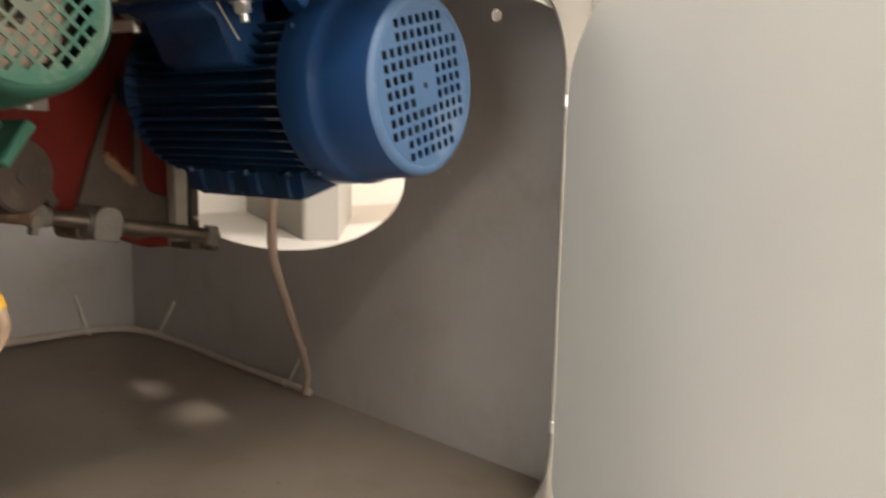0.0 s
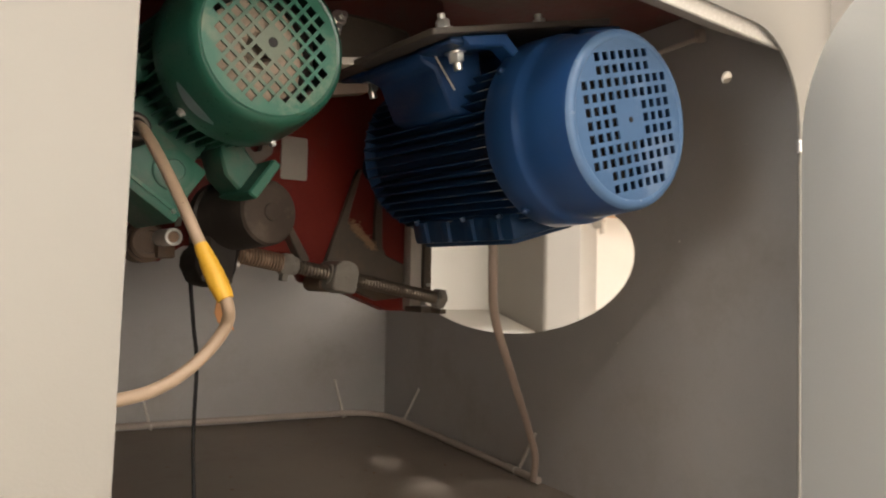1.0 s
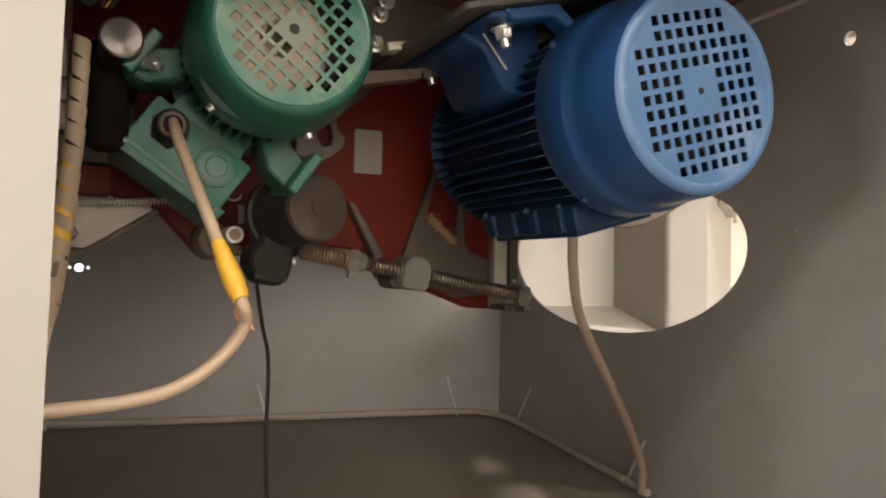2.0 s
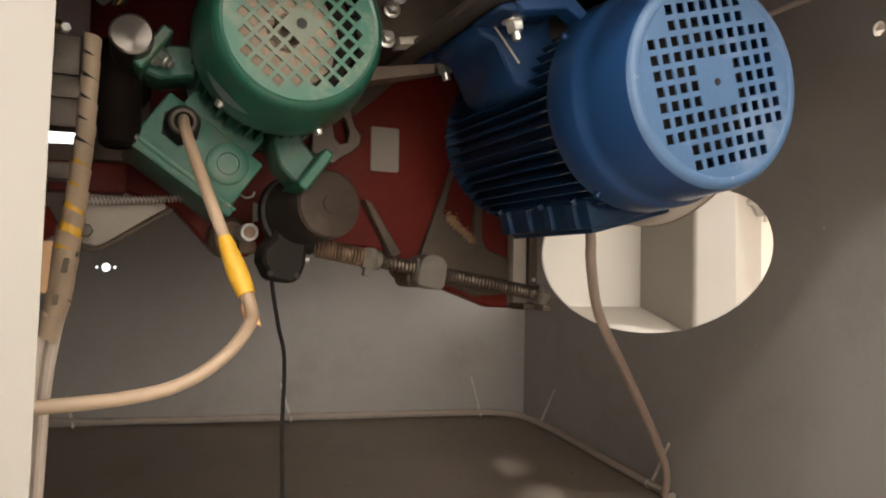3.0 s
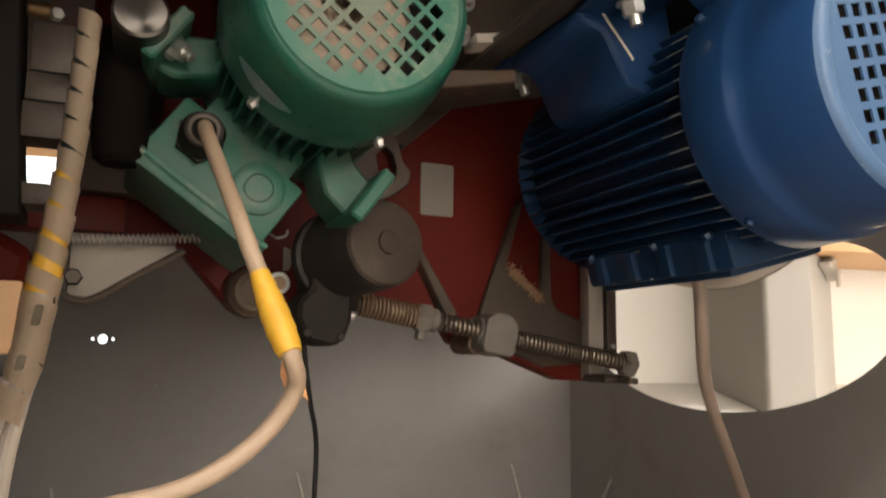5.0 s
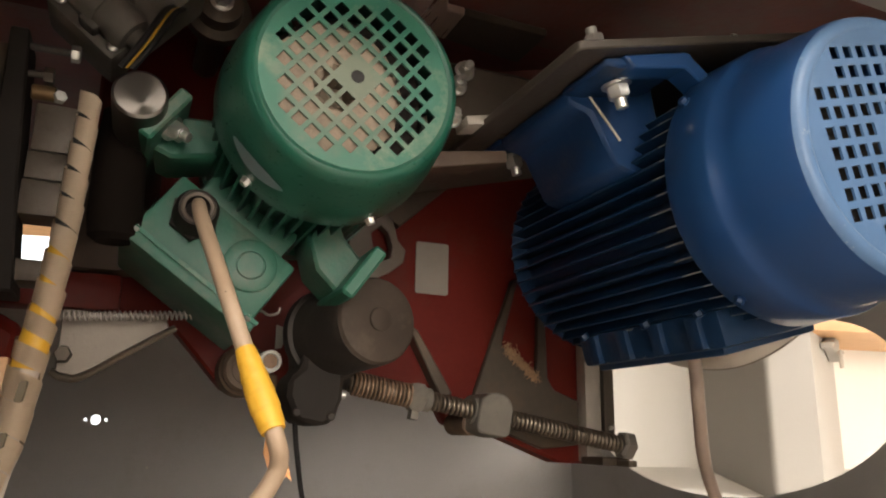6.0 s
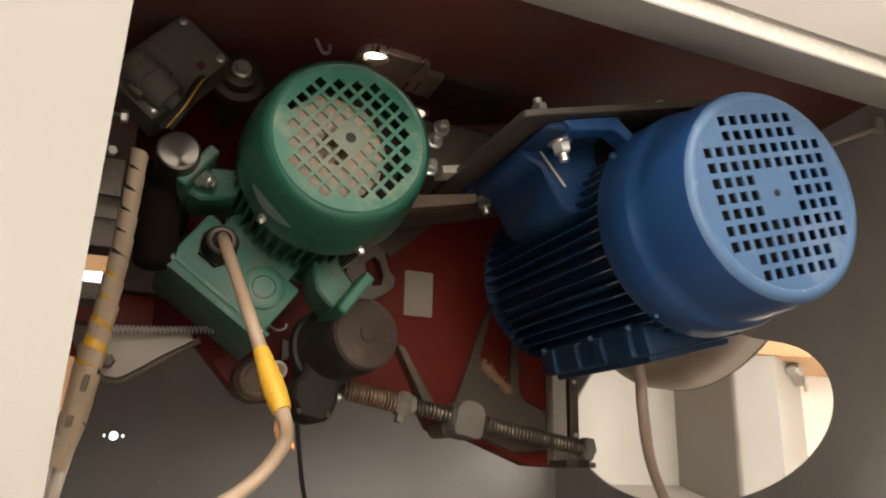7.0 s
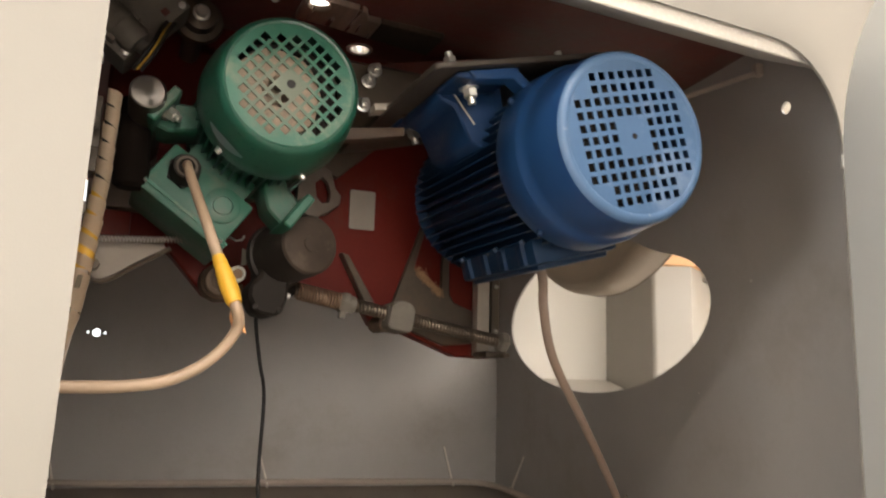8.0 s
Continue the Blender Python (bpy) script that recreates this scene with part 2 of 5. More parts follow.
def sheet(bm, outline, thick, put, holes=(), bevel=0.0):
    """A flat plate with holes: outline in two axes, put(u, v, w) gives the place, w runs through the thickness."""
    t = bmesh.new()
    edges = []
    for loop in (outline, *holes):
        vs = [t.verts.new((u, v, 0)) for u, v in loop]
        edges += [t.edges.new((vs[k], vs[(k + 1) % len(vs)])) for k in range(len(vs))]
    bmesh.ops.triangle_fill(t, use_beauty=True, use_dissolve=False, edges=edges)
    bmesh.ops.recalc_face_normals(t, faces=t.faces[:])
    if t.faces and sum(f.normal.z for f in t.faces) < 0:
        bmesh.ops.reverse_faces(t, faces=t.faces[:])
    bmesh.ops.dissolve_limit(t, angle_limit=0.01, verts=t.verts[:], edges=t.edges[:]) if not holes else None
    ex = bmesh.ops.extrude_face_region(t, geom=t.faces[:])
    for v in ex["geom"]:
        if isinstance(v, bmesh.types.BMVert):
            v.co.z += thick
    bmesh.ops.recalc_face_normals(t, faces=t.faces[:])
    if bevel:
        rim = [e for e in t.edges if e.is_manifold and e.calc_face_angle(0) > 0.6]
        bmesh.ops.bevel(t, geom=rim, offset=bevel, segments=1, affect="EDGES")
    for v in t.verts:
        v.co = Vector(put(*v.co))
    merge(bm, t)
    return bm


def circle(cx, cy, r, n=24, ry=None, turn=0.0):
    ry = r if ry is None else ry
    return [(cx + r * math.cos(k * math.tau / n + turn), cy + ry * math.sin(k * math.tau / n + turn)) for k in range(n)]


def rounded(x0, y0, x1, y1, r, n=6):
    rs = r if isinstance(r, (tuple, list)) else (r,) * 4
    out = []
    for (cx, cy, a), q in zip(((x1, y1, 0), (x0, y1, 90), (x0, y0, 180), (x1, y0, 270)), rs):
        ox, oy = cx + (-q if cx == x1 else q), cy + (-q if cy == y1 else q)
        for k in range(n + 1):
            t = radians(a + 90 * k / n)
            out.append((ox + q * math.cos(t), oy + q * math.sin(t)))
    return out


def smooth(pts, per=8):
    """Points of a soft line through the given ones."""
    p = [Vector(q) for q in pts]
    p = [p[0] * 2 - p[1], *p, p[-1] * 2 - p[-2]]
    out = []
    for a, b, c, d in zip(p, p[1:], p[2:], p[3:]):
        for k in range(per):
            t = k / per
            out.append(0.5 * (2 * b + (c - a) * t + (2 * a - 5 * b + 4 * c - d) * t * t + (3 * b - a - 3 * c + d) * t ** 3))
    out.append(p[-2])
    return out


def tube(bm, line, r, seg=12, cap=True):
    """A round tube along a line; r is a number or a function of 0..1."""
    n = len(line)
    x = None
    rings = []
    for k, p in enumerate(line):
        a = (line[min(k + 1, n - 1)] - line[max(k - 1, 0)]).normalized()
        if x is None:
            x = frame_of(a)[0]
        x = (x - a * x.dot(a)).normalized()
        y = a.cross(x)
        q = r(k / (n - 1)) if callable(r) else r
        rings.append([bm.verts.new(p + (x * math.cos(j * math.tau / seg) + y * math.sin(j * math.tau / seg)) * q) for j in range(seg)])
    for p, q in zip(rings, rings[1:]):
        for j in range(seg):
            bm.faces.new((p[j], p[(j + 1) % seg], q[(j + 1) % seg], q[j]))
    if cap:
        bm.faces.new(rings[0][::-1])
        bm.faces.new(rings[-1])
    return bm


def helix(p0, p1, r, turns, per=12):
    p0, p1 = Vector(p0), Vector(p1)
    x, y, a = frame_of(p1 - p0)
    n = int(turns * per)
    return [p0.lerp(p1, k / n) + (x * math.cos(k * math.tau / per) + y * math.sin(k * math.tau / per)) * r for k in range(n + 1)]


def finish(ob, bm, material, angle=35):
    bmesh.ops.recalc_face_normals(bm, faces=bm.faces[:])
    for f in bm.faces:
        f.smooth = True
    for e in bm.edges:
        if not e.is_manifold or e.calc_face_angle(0) > radians(angle):
            e.smooth = False
    bm.to_mesh(ob.data)
    bm.free()
    ob.data.materials.append(material)
    return ob


def thing(name, place, label, category, group="", kind="", frame_m=MM):
    """An Empty at the thing's base, in the given frame."""
    ob = new(name)
    ob.empty_display_size = 0.02
    ob.matrix_world = frame_m @ Matrix.Translation(place)
    tagged(ob, label, category, group, kind)
    return ob


def part(name, bm, material, parent, label="", m=None, angle=35):
    """One mesh under a thing or a part. The bmesh is in the thing's frame, before its place is taken off."""
    ob = new(name, bpy.data.meshes.new(name))
    root = parent
    while root.parent:
        root = root.parent
    inv = Matrix.Translation(-(root.matrix_basis.to_3x3().inverted() @ root.matrix_basis.translation))
    bm.transform(inv @ m if m else inv)
    finish(ob, bm, material, angle)
    ob.parent = parent
    if label:
        ob["label"] = label
    return ob


def solid(name, bm, material, label, category="", group="", kind="", frame_m=ID, angle=35):
    """A thing of one mesh, its origin at its foot."""
    ob = new(name, bpy.data.meshes.new(name))
    lo = Vector((sum(v.co.x for v in bm.verts) / len(bm.verts), sum(v.co.y for v in bm.verts) / len(bm.verts), min(v.co.z for v in bm.verts)))
    bm.transform(Matrix.Translation(-lo))
    finish(ob, bm, material, angle)
    ob.matrix_world = frame_m @ Matrix.Translation(lo)
    return tagged(ob, label, category, group, kind)


# ---- cabinet shell ----
def xz(y0):
    return lambda u, v, w: (u, y0 + w, v)


TOP = 0.734
FALL = 0.036


def ground_z(y):
    """Height of the cabinet floor, which falls a little towards the front."""
    return FALL * y


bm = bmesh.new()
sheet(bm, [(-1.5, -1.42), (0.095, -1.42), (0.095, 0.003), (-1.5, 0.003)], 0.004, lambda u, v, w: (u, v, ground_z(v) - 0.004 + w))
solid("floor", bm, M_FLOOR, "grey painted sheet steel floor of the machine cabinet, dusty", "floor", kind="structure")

bm = bmesh.new()
sheet(bm, [(-1.5, -0.004), (0.0, -0.004), (0.0, TOP), (-1.5, TOP)], 0.004, xz(0.0),
      [circle(-0.948, 0.338, 0.009, 20), circle(-0.966, 0.338, 0.003, 10), circle(-0.930, 0.338, 0.003, 10), circle(-0.848, 0.252, 0.0022, 8), rounded(-1.16, 0.6, -1.0, 0.728, 0.012, 4)])
solid("wall_back", bm, M_GREY, "grey painted sheet steel back wall with small drilled holes", "wall", kind="structure")

# the side wall runs slightly outwards to the front: u along the wall from the back corner, v up, w outwards
WD = Vector((0.0646, -0.9979, 0))
WN = Vector((0.9979, 0.0646, 0))


def side(u, v, w):
    return WD * u + WN * w + Vector((0, 0, v))


PORT = circle(0.474, 0.385, 0.38, 72, 0.149)
# its upper edge is a little flatter towards the front
PORT = [(u, v if v < 0.385 else 0.385 + (v - 0.385) * (1 - 0.19 * math.exp(-((u - 0.73) / 0.1) ** 2))) for u, v in PORT]
bm = bmesh.new()
sheet(bm, [(0.0, -0.05), (1.21, -0.05), (1.21, TOP), (0.0, TOP)], 0.004, side, [PORT, circle(1.026, 0.628, 0.0085, 20)])
solid("wall_right", bm, M_GREY, "grey painted sheet steel side wall with a large oblong port", "wall", kind="structure")

bm = bmesh.new()
box(bm, (-1.504, -1.42, 0), (-1.5, 0.0, TOP))
solid("wall_left", bm, M_GREY, "grey painted sheet steel side wall of the cabinet", "wall", kind="structure")

bm = bmesh.new()
sheet(bm, [(-1.5, -1.488), (0.087, -1.168), (0.09, 0.006), (-1.5, 0.006)], 0.003, lambda u, v, w: (u, v, TOP + w), [circle(-0.552, -0.918, 0.034, 24), circle(-0.486, -0.8, 0.0165, 24)])
solid("ceiling", bm, M_REDDK, "dark red painted cast underside of the machine table", "ceiling", kind="structure")

bush = thing("bush", (-0.486, -0.8, TOP), "bright turned steel bush pressed into the table", "bush", frame_m=ID)
bm = bmesh.new()
lathe(bm, (-0.486, -0.8, TOP - 0.002), (0, 0, 1), [(0.024, 0.0145), (0, 0.0145), (0, 0.0195), (0.0018, 0.0195), (0.0018, 0.0163), (0.024, 0.0163), (0.024, 0.0145)], 28, close=False)
part("ring", bm, M_ZINC, bush)

# front panel with the rounded opening, in a slightly skewed plane: u to the left, v up, w inwards
def front(u, v, w):
    return (-0.979 * u - 0.204 * w, -1.192 - 0.204 * u + 0.979 * w, v)


OPEN_T = 0.622
opening = rounded(0.0, 0.0, 0.7375, OPEN_T, (0.03, 0.1, 0.05, 0.05), 8)
opening = [(u if u < 0.6 else u + 0.0115 - 0.0196 * v, v) for u, v in opening]
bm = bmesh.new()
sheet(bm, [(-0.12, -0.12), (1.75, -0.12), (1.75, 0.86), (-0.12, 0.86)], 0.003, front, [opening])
solid("wall_front", bm, M_CREAM_DIM, "cream painted sheet steel front panel with a rounded opening, darkened for shade", "wall", kind="structure")
for section, start, mat, label in (
    ([(0.0035, 0.007), (0.0035, 0.0014), (0.0052, 0.001), (0.0062, -0.0142), (0.0075, -0.0154), (0.0095, -0.0146), (0.0085, 0.007)], 0.03, M_LIP, "cream gloss painted lip folded along the top of the opening"),
    ([(0.0097, -0.0125), (0.134, 0.0545), (0.1325, 0.0585), (0.0097, -0.0075)], -0.03, M_FLANGE, "cream grey stiffening flange sloping up behind the opening"),
):
    bm = bmesh.new()
    sheet(bm, section, 1.4 - start, lambda w, z, u: front(start + u, OPEN_T + z, w))
    solid("trim", bm, mat, label, "trim", kind="structure")

# open door hinged at the side of the opening
DX = Vector((-0.33, -0.944, 0)).normalized()
DN = Vector((-DX.y, DX.x, 0))
DO = Vector((-0.004, -1.2, 0))


def door_at(u, v, w):
    return DO + DX * u + Vector((0, 0, v)) - DN * w


door = thing("door_1", DO, "light grey painted sheet steel cabinet door standing open", "door", kind="structure", frame_m=ID)
bm = bmesh.new()
sheet(bm, rounded(0.0, -0.035, 0.7, 0.648, (0.1, 0.15, 0.05, 0.06), 10), 0.003, door_at)
part("panel", bm, M_DOOR, door)
bm = bmesh.new()
sheet(bm, rounded(0.42, -0.008, 0.66, 0.6, 0.05, 6), 0.012, lambda u, v, w: door_at(u, v, -0.012 + w), bevel=0.006)
part("stiffener", bm, M_DOOR, door)
for z in (0.08, 0.502):
    bm = bmesh.new()
    rod(bm, door_at(-0.008, z - 0.01, 0.0), door_at(-0.008, z + 0.006, 0.0), 0.003, 12, edge=0.001)
    part("hinge", bm, M_ZINC, door, "zinc plated hinge barrel")

# ---- neighbouring bay seen through the port ----
def bay_z(y):
    """Height of the bay floor, which slopes down to the front."""
    return 0.263 + 0.22 * (y + 0.05)


bm = bmesh.new()
box(bm, (0.01, -0.05, 0.2), (1.4, -0.045, 0.746))
solid("wall_bay_back", bm, M_WHITE, "white painted back wall of the neighbouring bay", "wall", kind="structure")
bm = bmesh.new()
sheet(bm, [(0.105, -1.17), (1.4, -1.17), (1.4, -0.051), (0.012, -0.051)], 0.004, lambda u, v, w: (u, v, bay_z(v) - 0.004 + w))
solid("floor_bay", bm, M_WHITE, "pale painted sloping floor of the neighbouring bay", "floor", kind="structure")
bm = bmesh.new()
sheet(bm, [(0.1, -1.0), (0.42, -1.0), (0.42, -0.05), (0.1, -0.05)], 0.004, lambda u, v, w: (u, v, 0.75 + w), [circle(0.309, -0.595, 0.04, 24), circle(0.343, -0.713, 0.034, 24)])
solid("ceiling_bay", bm, M_WHITE, "pale painted underside of the table over the neighbouring bay", "ceiling", kind="structure")

post = thing("post", (0.3, -0.2, 0.2), "folded sheet steel post with a rounded corner in the neighbouring bay", "post", kind="structure", frame_m=ID)
bm = bmesh.new()
corner = [(0.283 + 0.012 - 0.012 * math.cos(radians(a)), -0.273 - 0.012 * math.sin(radians(a))) for a in range(0, 91, 15)]
sheet(bm, [(0.279, -0.052), *corner, (0.369, -0.306), (0.545, -0.149), (0.545, -0.052)], 0.342, lambda u, v, w: (u, v, 0.185 + w))
part("fold", bm, M_BAY, post)

hood = thing("dust_hood", (0.06, -0.47, 0.43), "brown-grey sheet metal dust hood with a thin rolled rim", "dust hood", frame_m=ID)
HOOD_U, HOOD_V, HOOD_R, HOOD_E = 0.434, 0.855, 0.42, 0.032


def hood_at(degrees, turn):
    """On the hood: along its round lower edge, and round the bend from the face to the underside."""
    rho = HOOD_R - HOOD_E + HOOD_E * math.sin(radians(turn))
    return side(HOOD_U + rho * math.sin(radians(degrees)), HOOD_V - rho * math.cos(radians(degrees)), 0.018 + HOOD_E * (1 - math.cos(radians(turn))))


bm = bmesh.new()
rows = []
for a in range(-60, 61, 3):
    face = hood_at(a, 0)
    under = hood_at(a, 90)
    rows.append([bm.verts.new(p) for p in ((face.x, face.y, 0.746), *(hood_at(a, t) for t in range(0, 91, 10)), under + WN * 0.03)])
for p, q in zip(rows, rows[1:]):
    for k in range(len(p) - 1):
        bm.faces.new((p[k], p[k + 1], q[k + 1], q[k]))
bmesh.ops.solidify(bm, geom=bm.faces[:], thickness=0.0015)
part("hood_shell", bm, M_HOOD, hood)
bm = bmesh.new()
tube(bm, [hood_at(a, 90) + WN * 0.03 for a in range(-60, 61, 3)], 0.0018, 8)
part("hood_rim", bm, M_ALU, hood, "bright rolled edge")

bm = bmesh.new()
box(bm, (0.25, -0.31, 0.5275), (1.0, -0.0515, 0.62), 0.002)
solid("shelf_board", bm, M_BOARD, "pale wooden board over the neighbouring bay", "board")
clip = thing("hinge_bracket", (0.485, -0.229, 0.47), "pale metal hinge bracket with a bolt under the board", "bracket", frame_m=ID)
CF, CN = Vector((0.746, 0.666, 0)), Vector((0.666, -0.746, 0))


def on_chamfer(u, v, w):
    """Beside the bolt: u along the post's slanting side, v up, w out of it."""
    return Vector((0.4795, -0.2075, 0)) + CF * u + CN * w + Vector((0, 0, v))


bm = bmesh.new()
sheet(bm, [(-0.058, 0.502), (-0.018, 0.501), (0.01, 0.494), (0.032, 0.481), (0.052, 0.486), (0.03, 0.5), (0.03, 0.527), (-0.015, 0.527), (-0.02, 0.515), (-0.058, 0.514)], 0.022, lambda u, v, w: on_chamfer(u, v, 0.001 + w), bevel=0.002)
part("plate", bm, M_BAY, clip)
bm = bmesh.new()
rod(bm, on_chamfer(0.003, 0.466, 0.028), on_chamfer(0.0, 0.503, 0.028), 0.0042, 12, edge=0.001)
lathe(bm, on_chamfer(0.0, 0.494, 0.028), (0, 0, 1), [(0, 0.0075), (0.006, 0.0075)], 6)
part("bolt", bm, M_PALE, clip)
for x, z in ((-0.038, 0.508), (0.02, 0.5)):
    bm = bmesh.new()
    lathe(bm, on_chamfer(x, z, 0.023), CN, [(0, 0.0042), (0.0018, 0.0042), (0.0026, 0.003)], 14)
    part("rivet", bm, M_PALE, clip)

# ---- workshop round the machine ----
for name, lo, hi, mat, label in (
    ("ground", (-4.2, -5.2, -0.16), (4.7, 4.2, -0.12), M_CONC, "grey concrete workshop floor"),
    ("ceiling_room", (-4.2, -5.2, 2.5), (4.7, 4.2, 2.54), M_WALLS, "pale plastered workshop ceiling"),
    ("wall_north", (-4.2, 4.2, -0.12), (4.7, 4.25, 2.5), M_WALLS, "cream plastered workshop wall"),
    ("wall_south", (-4.2, -5.25, -0.12), (4.7, -5.2, 2.5), M_WALLS, "cream plastered workshop wall"),
    ("wall_west", (-4.25, -5.2, -0.12), (-4.2, 4.2, 2.5), M_WALLS, "cream plastered workshop wall"),
    ("wall_east", (4.7, -5.2, -0.12), (4.75, 4.2, 2.5), M_WALLS, "cream plastered workshop wall"),
):
    bm = bmesh.new()
    box(bm, lo, hi)
    solid(name, bm, mat, label, name.split("_")[0], kind="structure")


def ceiling_lamp(x, y, sx, sy):
    lamp = thing("ceiling_lamp", (x, y, 2.47), "assumed long white ceiling lamp with a glowing diffuser", "lamp", "ceiling lamps", frame_m=ID)
    bm = bmesh.new()
    box(bm, (x - sx / 2 - 0.02, y - sy / 2 - 0.02, 2.478), (x + sx / 2 + 0.02, y + sy / 2 + 0.02, 2.5), 0.003)
    part("housing", bm, M_WHITE, lamp)
    bm = bmesh.new()
    box(bm, (x - sx / 2, y - sy / 2, 2.47), (x + sx / 2, y + sy / 2, 2.478), 0.002)
    part("diffuser", bm, M_LAMP, lamp)


for lx, ly, sx, sy, watts in LAMPS:
    ceiling_lamp(lx, ly, sx, sy)
# added glowing lamp, sized so that both holes in the table look bright
ceiling_lamp(-0.12, 2.45, 0.9, 2.2)

# unseen glowing window added in the wall behind the camera as fill light
win = thing("fill_window_1", (0.2, -5.2, 0.1), "wide unseen glowing window with a white frame, added as fill light", "window", kind="structure", frame_m=ID)
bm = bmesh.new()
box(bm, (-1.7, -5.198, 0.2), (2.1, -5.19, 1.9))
part("pane", bm, M_LAMP, win, "bright glowing pane")
for x in (-1.76, -0.46, 0.8, 2.1):
    bm = bmesh.new()
    box(bm, (x, -5.2, 0.14), (x + 0.06, -5.15, 1.96), 0.004)
    part("window_frame", bm, M_WHITE, win)
for z in (0.14, 1.9):
    bm = bmesh.new()
    box(bm, (-1.7, -5.2, z), (2.1, -5.152, z + 0.06), 0.004)
    part("window_frame", bm, M_WHITE, win)


# invented west window, out of view, standing where the low fill lamp is
win4 = thing("fill_window_4", (-4.2, -2.7, 0.04), "unseen glowing window with a white frame, added as fill light", "window", kind="structure", frame_m=ID)
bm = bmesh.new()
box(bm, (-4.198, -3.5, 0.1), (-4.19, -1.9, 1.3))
part("pane", bm, M_GLASS, win4, "bright glowing pane")
for lo, hi in (((-4.2, -3.56, 0.04), (-4.15, -3.5, 1.36)), ((-4.2, -1.9, 0.04), (-4.15, -1.84, 1.36)), ((-4.2, -3.5, 0.04), (-4.152, -1.9, 0.1)), ((-4.2, -3.5, 1.3), (-4.152, -1.9, 1.36))):
    bm = bmesh.new()
    box(bm, lo, hi, 0.004)
    part("window_frame", bm, M_WHITE, win4)
# invented window, out of view, that goes with the bay's fill lamp
win3 = thing("fill_window_3", (3.2, -5.2, 0.4), "unseen glowing window with a white frame, added as fill light", "window", kind="structure", frame_m=ID)
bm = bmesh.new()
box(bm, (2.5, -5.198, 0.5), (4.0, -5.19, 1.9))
part("pane", bm, M_LAMP, win3, "bright glowing pane")
for lo, hi in (((2.44, -5.2, 0.44), (2.5, -5.15, 1.96)), ((4.0, -5.2, 0.44), (4.06, -5.15, 1.96)), ((2.5, -5.2, 0.44), (4.0, -5.152, 0.5)), ((2.5, -5.2, 1.9), (4.0, -5.152, 1.96))):
    bm = bmesh.new()
    box(bm, lo, hi, 0.004)
    part("window_frame", bm, M_WHITE, win3)


# ---- motors ----
def bolt_head(name, parent, p, axis, r, h, shank=0.0, washer=True, mat=None):
    bm = bmesh.new()
    p, a = Vector(p), Vector(axis).normalized()
    if washer:
        lathe(bm, p, a, [(0, r * 1.32), (r * 0.25, r * 1.32), (r * 0.3, r * 1.24)], 20)
        p = p + a * r * 0.3
    hexhead(bm, p, a, r, h)
    if shank:
        rod(bm, p + a * h, p + a * (h + shank), r * 0.55, 12, edge=0.0006)
    return part(name, bm, mat or M_ZINC, parent)


def clipped(poly, rim, n=72):
    """The polygon cut to a round rim."""
    for k in range(n):
        a, b = k * math.tau / n, (k + 1) * math.tau / n
        nx, ny = math.cos((a + b) / 2), math.sin((a + b) / 2)
        lim, out = rim * math.cos(math.pi / n), []
        for p, q in zip(poly, poly[1:] + poly[:1]):
            dp, dq = p[0] * nx + p[1] * ny - lim, q[0] * nx + q[1] * ny - lim
            if dp <= 0:
                out.append(p)
            if (dp < 0) != (dq < 0) and dp != dq:
                t = dp / (dp - dq)
                out.append((p[0] + (q[0] - p[0]) * t, p[1] + (q[1] - p[1]) * t))
        poly = out
        if len(poly) < 3:
            return []
    return poly


def grille(bm, cells, half, sx, sy, hole, rim, put, thick=0.0016):
    """A round plate with rows of punched square holes: the bars between the holes are built, the holes are open."""
    span = 8
    steps = [k + half for k in range(-span, span + 1)]
    cuts = sorted(c for k in steps for c in (k - hole / 2, k + hole / 2))
    cellset = {(round(i * 2), round(j * 2)) for i, j in cells}
    t = bmesh.new()
    for x0, x1 in zip(cuts, cuts[1:]):
        for y0, y1 in zip(cuts, cuts[1:]):
            if (round(x0 + x1), round(y0 + y1)) in cellset and x1 - x0 > hole * 0.99 - 1e-6 and y1 - y0 > hole * 0.99 - 1e-6 and abs((x0 + x1) - round(x0 + x1)) < 0.01 and abs((y0 + y1) - round(y0 + y1)) < 0.01 and abs(x1 - x0 - hole) < 1e-6 and abs(y1 - y0 - hole) < 1e-6:
                continue
            poly = clipped([(x0 * sx, y0 * sy), (x1 * sx, y0 * sy), (x1 * sx, y1 * sy), (x0 * sx, y1 * sy)], rim)
            if poly:
                t.faces.new([t.verts.new((u, v, 0)) for u, v in poly])
    bmesh.ops.remove_doubles(t, verts=t.verts[:], dist=1e-5)
    ex = bmesh.ops.extrude_face_region(t, geom=t.faces[:])
    for v in ex["geom"]:
        if isinstance(v, bmesh.types.BMVert):
            v.co.z += thick
    for v in t.verts:
        v.co = Vector(put(*v.co))
    merge(bm, t)
    lathe(bm, put(0, 0, -0.0003), Vector(put(0, 0, 1)) - Vector(put(0, 0, 0)), [(0, 0.0), (0.0, sx * 0.22)], 14, close=False)
    return bm


